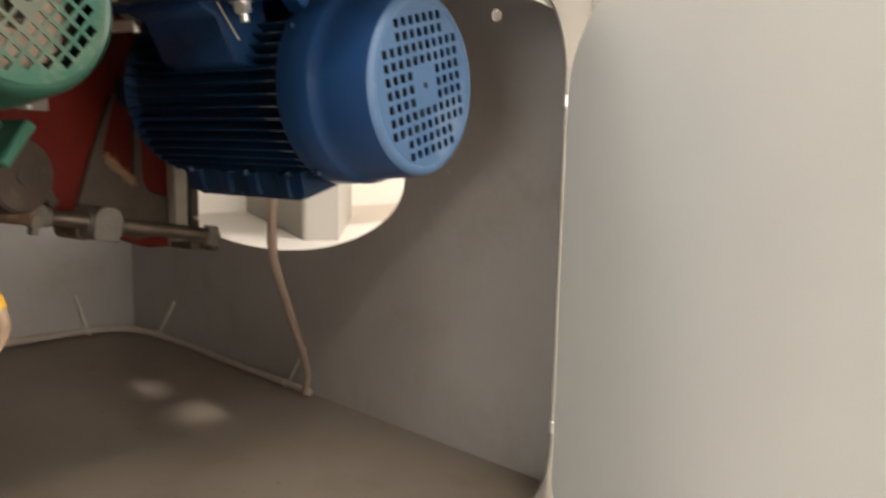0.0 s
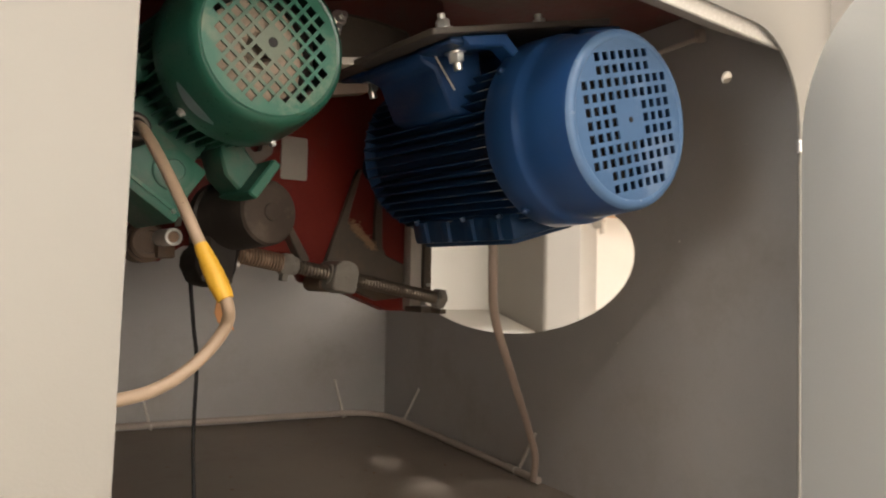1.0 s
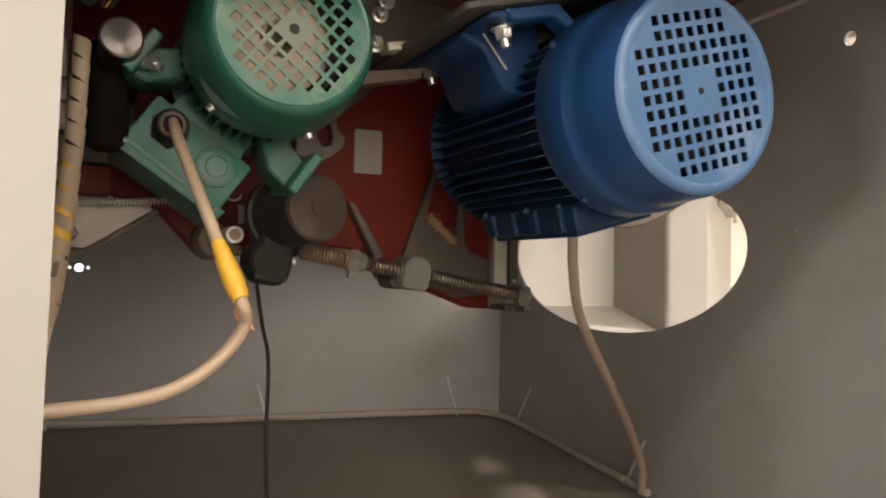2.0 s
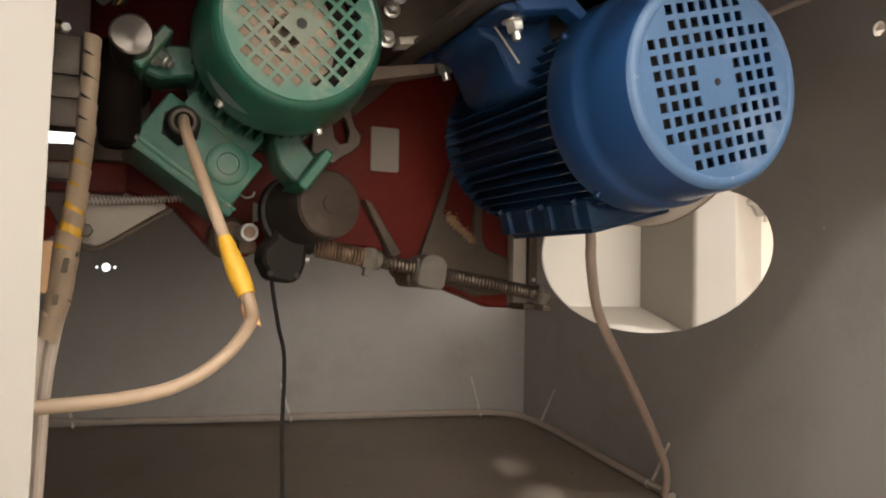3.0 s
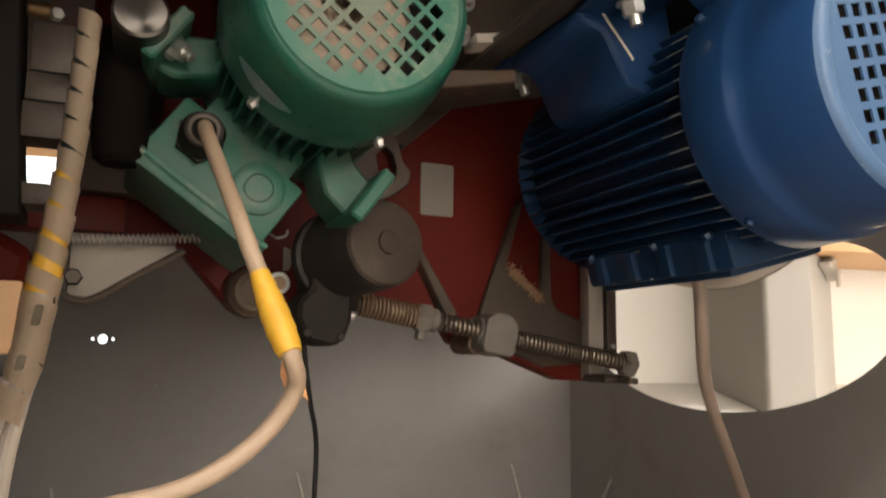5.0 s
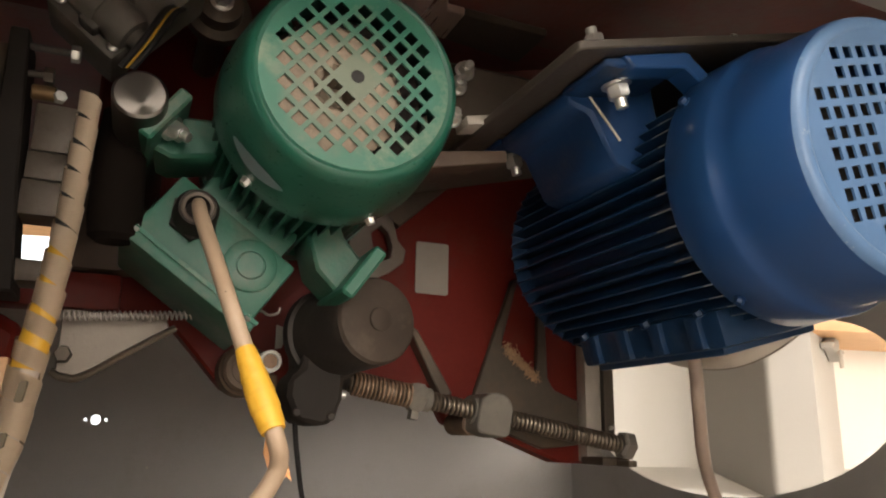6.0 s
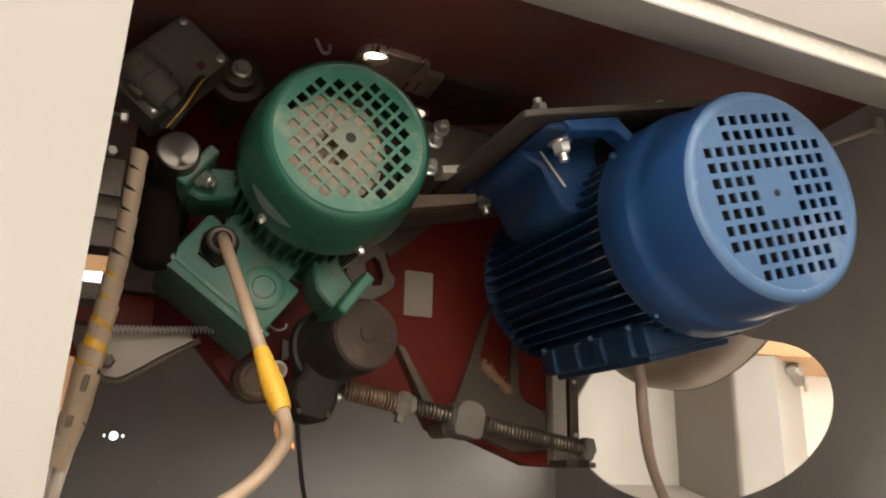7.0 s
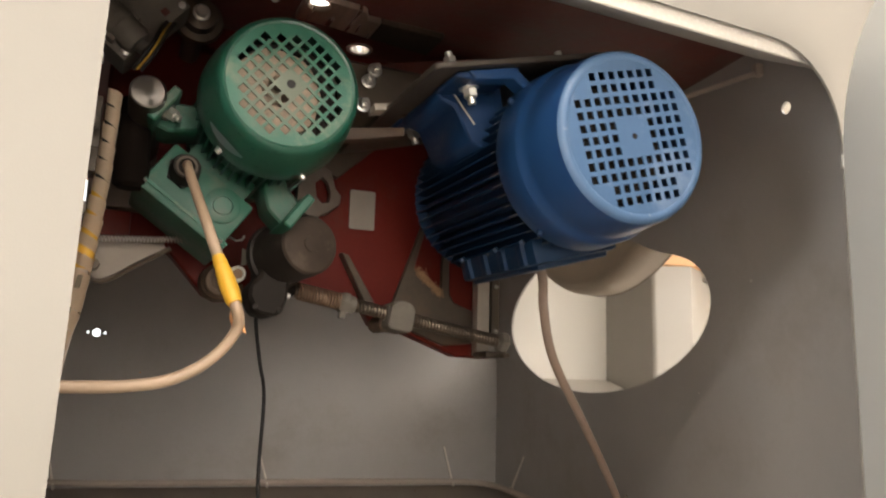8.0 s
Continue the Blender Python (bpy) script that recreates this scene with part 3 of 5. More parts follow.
def fins(parent, m, r0, r1, d0, d1, step, skip, mat, thick=0.0026):
    bm = bmesh.new()
    box(bm, (r0, -thick / 2, -d1), (r1, thick / 2, -d0), 0.0006)
    first = None
    a = 0.0
    while a < 359:
        if not any(lo <= a <= hi for lo, hi in skip):
            if first is None:
                first = part("cooling_fin", bm, mat, parent)
                base = Matrix.Translation(parent.matrix_basis.to_3x3().inverted() @ parent.matrix_basis.translation)
                first.matrix_basis = base.inverted() @ m @ Matrix.Rotation(radians(a), 4, "Z") @ base
            else:
                o = first.copy()
                scene.collection.objects.link(o)
                o.parent = parent
                o.matrix_basis = base.inverted() @ m @ Matrix.Rotation(radians(a), 4, "Z") @ base
        a += step


def roll_frame(place, degrees):
    """X right, Y up, Z out of the motor's fan end, turned about the motor's axis."""
    c, s = math.cos(radians(degrees)), math.sin(radians(degrees))
    return Matrix(((c, -s, 0, place[0]), (0, 0, -1, place[1]), (s, c, 0, place[2]), (0, 0, 0, 1)))


# blue main motor, hung by its feet
BL = roll_frame((-0.458, -1.132, 0.5015), 14.8)
blue = thing("electric_motor", (-0.458, -0.9, 0.4), "large blue enamelled electric motor hung by its feet", "motor")
bm = bmesh.new()
lathe(bm, (0, 0, 0), (0, 0, -1), [(0.0046, 0.0901), (0.009, 0.0915), (0.05, 0.0955), (0.061, 0.0965), (0.065, 0.0998), (0.069, 0.1012), (0.104, 0.103), (0.106, 0.102), (0.106, 0.098), (0.07, 0.097), (0.01, 0.089), (0.0046, 0.0875)], 72, close=False)
cover = part("fan_cover", bm, M_BLUE, blue, "smooth blue fan cover with a stepped rim", BL)
bm = bmesh.new()
lathe(bm, (0, 0, 0), (0, 0, -1), [(0.0024, 0.0785), (0.0004, 0.0805), (-0.0002, 0.083), (0.0003, 0.0862), (0.0019, 0.0888), (0.0045, 0.0902), (0.006, 0.09)], 72, close=False)
part("rim", bm, M_BLUERIM, cover, "pale worn rim of the cover", BL)
for a in (45, 135, 225, 315):
    bolt_head("screw", cover, BL @ Vector((0.1025 * math.cos(radians(a)), 0.1025 * math.sin(radians(a)), -0.096)), BL.to_3x3() @ Vector((math.cos(radians(a)), math.sin(radians(a)), 0)), 0.0036, 0.0032, mat=M_BLUEFOOT)
# no opening here: a black disc paints the dark of the centre hole
bm = bmesh.new()
lathe(bm, (0, 0, -0.0006), (0, 0, 1), [(0, 0.0031), (0.0006, 0.0028), (0.0007, 0.0)], 14, close=False)
part("centre_hole_disc", bm, M_BLACK, cover, "dark disc painted as the shaded centre hole", BL)
cells = [(i, j) for i in range(-5, 6) for j in range(-5, 6) if not (abs(i) <= 1 and abs(j) <= 1) and not (abs(i) > 3 and abs(j) > 3)]
bm = bmesh.new()
grille(bm, cells, 0, 0.01217, 0.01288, 0.64, 0.081, lambda u, v, w: (u, v, -0.0006 - w))
part("grille", bm, M_BLUEFACE, cover, "pale dusty blue perforated end face", BL)
bm = bmesh.new()
lathe(bm, (0, 0, -0.035), (0, 0, -1), [(0, 0.02), (0.0, 0.062), (0.004, 0.066), (0.03, 0.066), (0.03, 0.02)], 40)
part("fan", bm, M_BLACKPL, cover, "black plastic cooling fan", BL)
# housing and fins carry their shade in a darker blue
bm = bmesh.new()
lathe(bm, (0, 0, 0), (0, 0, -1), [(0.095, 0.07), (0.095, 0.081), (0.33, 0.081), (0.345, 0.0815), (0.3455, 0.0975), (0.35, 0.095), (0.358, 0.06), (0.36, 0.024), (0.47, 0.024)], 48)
part("housing", bm, M_BLUESHADE, blue, "blue finned motor housing, coloured darker for shade and grime", BL)
fins(blue, BL, 0.078, 0.099, 0.098, 0.346, 7.2, ((55, 125), (245, 295)), M_BLUESHADE, 0.0019)
for x in (-1, 1):
    bm = bmesh.new()
    pad = [(x * 0.132, 0.111), (x * 0.132, 0.106), (x * 0.12, 0.103), (x * 0.06, 0.1), (x * 0.05, 0.111)]
    web = [(x * 0.13, 0.111), (x * 0.13, 0.1), (x * 0.112, 0.09), (x * 0.102, 0.046), (x * 0.075, 0.03), (x * 0.05, 0.06), (x * 0.045, 0.111)]
    sheet(bm, pad, 0.058, lambda u, v, w: (u, v, -0.097 - w), bevel=0.002)
    sheet(bm, web, 0.11, lambda u, v, w: (u, v, -0.152 - w), bevel=0.003)
    sheet(bm, pad, 0.05, lambda u, v, w: (u, v, -0.26 - w), bevel=0.002)
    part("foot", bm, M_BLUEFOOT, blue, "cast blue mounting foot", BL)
    bm = bmesh.new()
    sheet(bm, [(x * 0.118, 0.1105), (x * 0.06, 0.1105), (x * 0.04, 0.085), (x * 0.05, 0.08), (x * 0.066, 0.098), (x * 0.112, 0.1)], 0.022, lambda u, v, w: (u, v, -0.0925 - w), bevel=0.0015)
    part("foot_tab", bm, M_BLUE, blue, "lighter blue foot end", BL)
    for d in (0.123, 0.286):
        bolt_head("bolt", blue, BL @ Vector((x * 0.106, 0.101, -d)), BL.to_3x3() @ Vector((0, -1, 0)), 0.0085, 0.009, 0.008)
bm = bmesh.new()
rod(bm, (-0.591, -0.9812, 0.573), (-0.564, -0.9812, 0.541), 0.0011, 6)
part("chipped_edge", bm, M_PALE, blue, "bare scratch on the foot")
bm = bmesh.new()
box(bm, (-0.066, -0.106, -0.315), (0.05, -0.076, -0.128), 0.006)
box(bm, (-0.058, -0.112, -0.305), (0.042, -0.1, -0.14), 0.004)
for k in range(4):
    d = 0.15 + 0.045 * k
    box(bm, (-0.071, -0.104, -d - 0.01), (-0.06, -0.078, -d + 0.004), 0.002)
tb = part("terminal_box", bm, M_BLUESHADE, blue, "blue ribbed terminal box under the motor, coloured darker for shade", BL)
for d in (0.142, 0.205, 0.295):
    bolt_head("screw", tb, BL @ Vector((-0.07, -0.079, -d)), BL.to_3x3() @ Vector((-0.4, 1, 0)), 0.004, 0.004, mat=M_BLUESHADE)

# pale slivers on the fin tips paint glints along with wear
rnd = random.Random(12)
for k in range(18):
    a = 129.6 + 7.2 * k
    if 55 <= a <= 125 or a > 245:
        continue
    bm = bmesh.new()
    n = rnd.uniform(0.008, 0.03)
    box(bm, (0.0986, -0.0005, -0.1075 - n), (0.0993, 0.0006, -0.1075), 0.0002)
    part("worn_glint_tip", bm, M_WORN_GLINT, blue, "", BL @ Matrix.Rotation(radians(a), 4, "Z"))
for k in range(9):
    bm = bmesh.new()
    d, n = rnd.uniform(0.135, 0.305), rnd.uniform(0.002, 0.007)
    y = rnd.choice((-0.0785, -0.081, -0.1035))
    box(bm, (-0.0672, y - rnd.uniform(0.0006, 0.0016), -d - n), (-0.0655, y, -d), 0.0003)
    part("paint_chip", bm, M_WORN_GLINT, tb, "", BL)

# steel carrier plate over the blue motor
carrier = thing("carrier_plate", (-0.47, -0.9, 0.6), "dark machined steel carrier plate bolted over the blue motor", "plate")
bm = bmesh.new()
sheet(bm, rounded(-0.162, -0.43, 0.1, -0.083, 0.006, 3), 0.0065, lambda u, v, w: (u, 0.1115 + w, v), bevel=0.001)
part("plate", bm, M_IRONDK, carrier, m=BL)
for x, d in ((-0.135, 0.1), (-0.135, 0.3), (0.02, 0.12)):
    bolt_head("bolt", carrier, BL @ Vector((x, 0.118, -d)), BL.to_3x3() @ Vector((0, 1, 0)), 0.0075, 0.008, 0.006)
bm = bmesh.new()
box(bm, (-0.155, 0.1183, -0.43), (0.1, 0.22, -0.37), 0.003)
part("hanger", bm, M_REDDK, carrier, "dark red hanger up to the casting", BL)

# green motor
GR = roll_frame((-0.778, -0.992, 0.5456), -35.5)
green = thing("electric_motor", (-0.778, -0.8, 0.44), "smaller green enamelled electric motor with a terminal box, dusty fan", "motor")
bm = bmesh.new()
lathe(bm, (0, 0, 0), (0, 0, -1), [(0.0022, 0.0635), (0.0002, 0.065), (-0.0004, 0.0672), (0.0006, 0.0697), (0.004, 0.0722), (0.009, 0.0742), (0.05, 0.0815), (0.072, 0.0835), (0.074, 0.0825), (0.074, 0.079), (0.01, 0.071), (0.0018, 0.062)], 72, close=False)
gcover = part("fan_cover", bm, M_GREEN, green, "glossy green conical fan cover", GR)
nt = M_GREENFACE.node_tree
at, noise = nt.nodes.new("ShaderNodeTexCoord"), nt.nodes.new("ShaderNodeTexNoise")
noise.inputs["Scale"].default_value, noise.inputs["Detail"].default_value = 70, 5
away = nt.nodes.new("ShaderNodeVectorMath")
away.operation = "DISTANCE"
away.inputs[1].default_value = GR @ Vector((-0.003, -0.013, 0)) - Vector((-0.778, -0.8, 0.44))
nt.links.new(at.outputs["Object"], away.inputs[0])
nt.links.new(at.outputs["Object"], noise.inputs["Vector"])
edge = nt.nodes.new("ShaderNodeMath")
edge.operation = "MULTIPLY_ADD"
edge.inputs[1].default_value = 0.03
nt.links.new(noise.outputs["Fac"], edge.inputs[0])
nt.links.new(away.outputs["Value"], edge.inputs[2])
spread = nt.nodes.new("ShaderNodeMapRange")
spread.inputs[1].default_value, spread.inputs[2].default_value, spread.inputs[3].default_value, spread.inputs[4].default_value = 0.036, 0.064, 0.78, 0.0
nt.links.new(edge.outputs[0], spread.inputs[0])
dusty = nt.nodes.new("ShaderNodeMix")
dusty.data_type = "RGBA"
dusty.inputs[7].default_value = (0.165, 0.17, 0.122, 1)
base = nt.nodes["Principled BSDF"].inputs["Base Color"]
nt.links.new(spread.outputs[0], dusty.inputs[0])
nt.links.new(base.links[0].from_socket, dusty.inputs[6])
nt.links.new(dusty.outputs[2], base)
cells = [(i / 2, j / 2) for i in range(-9, 10, 2) for j in range(-9, 10, 2) if i * i + j * j <= 92 and not (abs(i) == 1 and abs(j) == 1)]
bm = bmesh.new()
grille(bm, cells, 0.5, 0.0113, 0.0113, 0.7, 0.0665, lambda u, v, w: (u * 0.998 + v * 0.063, v * 0.998 - u * 0.063, -0.0006 - w))
part("grille", bm, M_GREENFACE, gcover, "dusty green perforated end face", GR)
# the hole's darkness is a black disc on the face, nothing is cut
bm = bmesh.new()
lathe(bm, (0, 0, -0.0002), (0, 0, 1), [(0, 0.0046), (0.0003, 0.0)], 20, close=False)
part("hole_disc", bm, M_BLACK, gcover, "black disc painted as the shaded centre hole", GR)
bm = bmesh.new()
lathe(bm, (-0.005, -0.015, -0.0034), (0, 0, -1), [(0.024, 0.008), (0.004, 0.0125), (0.0, 0.016), (0.0, 0.038), (0.003, 0.0455), (0.012, 0.046), (0.02, 0.03)], 40)
rnd = random.Random(9)
for v in bm.verts:
    v.co += Vector((rnd.gauss(0, 0.0008), rnd.gauss(0, 0.0008), rnd.gauss(0, 0.0006)))
part("caked_dust", bm, M_FAN, gcover, "pinkish beige wood dust caked behind the grille", GR)
bm = bmesh.new()
lathe(bm, (0, 0, -0.03), (0, 0, -1), [(0, 0.02), (0.0, 0.055), (0.004, 0.059), (0.02, 0.059), (0.02, 0.02)], 40)
part("fan", bm, M_BLACKPL, gcover, "black plastic cooling fan", GR)
bm = bmesh.new()
lathe(bm, (0, 0, 0), (0, 0, -1), [(0.06, 0.06), (0.06, 0.067), (0.19, 0.067), (0.192, 0.08), (0.212, 0.08), (0.22, 0.06), (0.335, 0.056)], 48)
part("housing", bm, M_GREEN, green, "green finned motor housing", GR)
fins(green, GR, 0.064, 0.0785, 0.07, 0.195, 8, (), M_GREEN)
bm = bmesh.new()
box(bm, (-0.055, -0.142, -0.258), (0.056, -0.086, -0.137), 0.004)
box(bm, (-0.04, -0.088, -0.24), (0.042, -0.06, -0.15), 0.003)
gbox = part("terminal_box", bm, M_GREENBOX, green, "green cast terminal box", GR)
bm = bmesh.new()
box(bm, (-0.059, -0.151, -0.264), (0.06, -0.1415, -0.131), 0.003)
lid = part("lid", bm, M_GREENBOX, gbox, "", GR)
# pale strip where lid and box meet
bm = bmesh.new()
box(bm, (-0.0595, -0.1425, -0.1325), (0.0605, -0.139, -0.1300), 0.0006)
part("pale_seam", bm, M_GREENFACE, lid, "pale strip along the lid's seam", GR)
for u in (-0.051, 0.052):
    bolt_head("screw", lid, GR @ Vector((u, -0.1425, -0.1335)), GR.to_3x3() @ Vector((0, 0.5, 1)), 0.003, 0.004, washer=False)
bm = bmesh.new()
lathe(bm, (0.028, -0.1085, -0.137), (0, 0, 1), [(0, 0.0205), (0.0022, 0.0205), (0.003, 0.019), (0.003, 0.0115), (0.0016, 0.011), (0.0016, 0.0104), (0.003, 0.0099), (0.003, 0.002)], 28)
part("blanking_plug", bm, M_GREENBOX, gbox, "", GR)
bm = bmesh.new()
lathe(bm, (-0.027, -0.107, -0.137), (0, 0, 1), [(0, 0.019), (0.007, 0.019), (0.0075, 0.0165)], 6)
lathe(bm, (-0.027, -0.107, -0.13), (0, 0, 1), [(0, 0.0165), (0.014, 0.016), (0.022, 0.0135), (0.022, 0.009), (0.014, 0.0075)], 24)
part("cable_gland", bm, M_BLACKPL, gbox, "black plastic cable gland", GR)
bm = bmesh.new()
lathe(bm, (-0.027, -0.107, -0.1085), (0, 0, 1), [(-0.001, 0.0088), (0.0006, 0.0118), (0.0016, 0.0108), (0.0006, 0.0088)], 24, close=False)
part("gland_ring", bm, M_ALU, gbox, "grey seal ring", GR)
for x in (-1, 1):
    bm = bmesh.new()
    out, top = (0.092, -0.05) if x < 0 else (0.1, -0.044)
    sheet(bm, [(x * 0.05, -0.03), (x * 0.07, -0.045), (x * (out - 0.008), top - 0.006), (x * (out - 0.008), top - 0.04), (x * 0.068, top - 0.036), (x * 0.045, -0.062)], 0.055, lambda u, v, w: (u, v, -0.125 - w), bevel=0.0025)
    sheet(bm, [(x * (out - 0.011), top), (x * out, top), (x * out, top - 0.046), (x * (out - 0.011), top - 0.046)], 0.095, lambda u, v, w: (u, v, -0.092 - w), bevel=0.002)
    part("foot", bm, M_GREENBOX, green, "green cast foot", GR)
bolt_head("bolt", green, GR @ Vector((-0.0805, -0.073, -0.112)), GR.to_3x3() @ Vector((0.9, 0, 0.45)), 0.0075, 0.009, 0.006)
bm = bmesh.new()
rows = []
for k in range(15):
    a = radians(245 + 2.4 * k)
    h = 0.0075 * math.sin(math.pi * (k + 0.25) / 14.5) ** 0.7
    rows.append([bm.verts.new(((0.0762 + 0.16 * (0.038 + w) - 0.0002) * math.cos(a), (0.0762 + 0.16 * (0.038 + w) - 0.0002) * math.sin(a), -0.038 - w)) for w in (-h, -h * 0.33, h * 0.33, h)])
for p, q in zip(rows, rows[1:]):
    for k in range(3):
        bm.faces.new((p[k], p[k + 1], q[k + 1], q[k]))
bmesh.ops.solidify(bm, geom=bm.faces[:], thickness=-0.0014)
badge = part("badge", bm, M_BADGE, gcover, "oval silver badge", GR)
for k in range(5):
    bm = bmesh.new()
    box(bm, (0.0806, -0.0018, -0.0400), (0.0817, 0.0018, -0.0365), 0, Matrix.Rotation(radians(253 + 4.5 * k), 4, "Z"))
    part("raised_bar", bm, M_GREEN, badge, "unreadable raised bar", GR)
for a in (262, 328, 60, 150):
    bolt_head("screw", gcover, GR @ Vector((0.082 * math.cos(radians(a)), 0.082 * math.sin(radians(a)), -0.066)), GR.to_3x3() @ Vector((math.cos(radians(a)), math.sin(radians(a)), 0)), 0.0036, 0.004)

# ---- red carrier plate with the tilting gear ----
def mplane(c):
    return lambda u, v, w: (u, c + w, v)


casting = thing("cast_carrier", (-0.55, -0.64, 0.29), "red painted cast iron carrier plate with bare machined ribs", "casting")
bm = bmesh.new()
sheet(bm, [(-0.952, 0.5), (-0.952, 0.45), (-0.9, 0.425), (-0.856, 0.414), (-0.807, 0.36), (-0.79, 0.352), (-0.765, 0.354), (-0.735, 0.375), (-0.67, 0.375), (-0.584, 0.368), (-0.562, 0.33), (-0.512, 0.323), (-0.424, 0.29), (-0.365, 0.288), (-0.365, 0.44), (-0.34, 0.62), (-0.37, 0.7335), (-0.95, 0.7335)], 0.03, mplane(-0.648), bevel=0.003)
part("plate", bm, M_RED, casting)
for name, outline, c, th, mat, label in (
    ("rib", [(-0.486, 0.497), (-0.478, 0.5), (-0.498, 0.43), (-0.5, 0.42), (-0.455, 0.386), (-0.452, 0.47), (-0.443, 0.47), (-0.44, 0.385), (-0.432, 0.372), (-0.399, 0.36), (-0.399, 0.31), (-0.45, 0.305), (-0.53, 0.335), (-0.536, 0.36)], -0.656, 0.008, M_IRON, "bare machined rib"),
    ("rib", [(-0.62, 0.433), (-0.609, 0.43), (-0.566, 0.362), (-0.578, 0.355)], -0.668, 0.02, M_IRON, "bare machined rib"),
    ("rib", [(-0.63, 0.544), (-0.552, 0.616), (-0.47, 0.69), (-0.5, 0.72), (-0.64, 0.6), (-0.66, 0.56)], -0.66, 0.012, M_IRON, "bare machined upper rib"),
):
    bm = bmesh.new()
    sheet(bm, outline, th, mplane(c), bevel=0.0015)
    part(name, bm, mat, casting, label)
bm = bmesh.new()
sheet(bm, [(-0.69, 0.56), (-0.657, 0.56), (-0.641, 0.55), (-0.634, 0.526), (-0.625, 0.516), (-0.627, 0.502), (-0.64, 0.491), (-0.651, 0.485), (-0.662, 0.476), (-0.69, 0.49)], 0.014, mplane(-0.668),
      [[(-0.665, 0.531), (-0.654, 0.541), (-0.646, 0.534), (-0.641, 0.518), (-0.643, 0.505), (-0.653, 0.502), (-0.661, 0.51)]], bevel=0.001)
part("slotted_lug", bm, M_BARE, casting, "bare metal lug with a slot")
bm = bmesh.new()
rnd = random.Random(4)
for k in range(620):
    t = rnd.random()
    x, z = -0.495 + 0.04 * t + rnd.gauss(0, 0.003), 0.421 - 0.034 * t + rnd.gauss(0, 0.0035) - 0.004
    r, a = rnd.uniform(0.0004, 0.0011), rnd.uniform(0, 3.14)
    d = Vector((math.cos(a), 0, math.sin(a)))
    rod(bm, Vector((x, -0.6564 - rnd.random() * 0.001, z)) - d * r * 1.6, Vector((x, -0.6568 - rnd.random() * 0.0012, z)) + d * r * 1.6, r * 0.6, 5)
tagged(part("wood_dust", bm, M_WOOD, casting, "caked orange wood dust"), kind="stuff")

sticker = bmesh.new()
sheet(sticker, rounded(-0.606, 0.473, -0.566, 0.533, 0.003, 3), 0.0025, mplane(-0.6506), bevel=0.0005)
solid("name_plate", sticker, M_GREYPL, "blank dull grey plate stuck on the red casting", "plate", frame_m=MM)

rail = thing("guide_rail", (-0.385, -0.65, 0.29), "pale machined guide strip beside a dark slotted bar", "rail")
bm = bmesh.new()
box(bm, (-0.397, -0.668, 0.292), (-0.376, -0.649, 0.56), 0.0015)
part("strip", bm, M_PALE, rail, "pale machined strip")
bm = bmesh.new()
box(bm, (-0.374, -0.672, 0.31), (-0.36, -0.649, 0.56), 0.002)
part("bar", bm, M_IRON, rail, "dark greasy bar")
for z in (0.4, 0.33):
    bolt_head("screw", rail, (-0.367, -0.672, z), (0, -1, 0), 0.003, 0.003, washer=False)
bm = bmesh.new()
box(bm, (-0.398, -0.7, 0.2885), (-0.361, -0.655, 0.298), 0.003)
part("foot", bm, M_IRON, rail, "dark stop at the foot of the rail")

# threaded spindle
R0, R1 = Vector((-0.70, -0.722, 0.3665)), Vector((-0.377, -0.722, 0.3095))
RD = (R1 - R0).normalized()
RUP = Vector((-RD.z, 0, RD.x))
spindle = thing("threaded_spindle", R0, "greasy threaded steel spindle with a return spring, nuts and trunnion", "spindle")
bm = bmesh.new()
n = (R1 - R0).length
# root much darker than the ridge wound round it
rod(bm, R0, R1, 0.0066, 18)
part("screw", bm, M_BODY, spindle, "dark root of the screw")
bm = bmesh.new()
tube(bm, helix(R0, R1, 0.0078, n / 0.0049, 16), 0.0019, 6, cap=True)
part("thread", bm, M_THREAD, spindle, "bright worn thread ridge")
bm = bmesh.new()
tube(bm, helix(R0 + RD * 0.004, R0 + RD * 0.07, 0.0108, 16, 14), 0.0014, 8)
part("spring", bm, M_RUST, spindle, "rusty coil spring")
bm = bmesh.new()
lathe(bm, R0 + RD * 0.064, RD, [(0, 0.0125), (0.004, 0.0155), (0.012, 0.0155), (0.016, 0.0125)], 6)
lathe(bm, R0 + RD * 0.08, RD, [(0, 0.012), (0.006, 0.012)], 20)
box(bm, (0.068, -0.006, -0.022), (0.076, 0.006, -0.008), 0.0015, Matrix.Translation(R0) @ Matrix((RD, (0, 1, 0), RUP)).transposed().to_4x4())
part("nut", bm, M_CASTGREY, spindle, "grey lock nut")
bm = bmesh.new()
p = R0 + RD * 0.153
sheet(bm, rounded(-0.0185, -0.0215, 0.0185, 0.0205, (0.016, 0.016, 0.007, 0.007), 7), 0.052, lambda u, v, w: p + RD * u + RUP * v + Vector((0, w - 0.018, 0)), bevel=0.0015)
rod(bm, p - RD * 0.0205, p + RD * 0.0205, 0.0135, 24, edge=0.001)
lathe(bm, p + Vector((0, -0.0183, 0)), (0, 1, 0), [(0, 0.0018), (0.0004, 0.003)], 10)
part("trunnion", bm, M_CASTGREY, spindle, "rounded grey trunnion block with a centre mark")
bm = bmesh.new()
lathe(bm, p + Vector((-0.012, 0.012, -0.01)), (0, 1, 0), [(0, 0.009), (0.002, 0.0115), (0.05, 0.0115)], 28)
part("lug", bm, M_RUSTY, spindle, "oily lug behind the trunnion")
bm = bmesh.new()
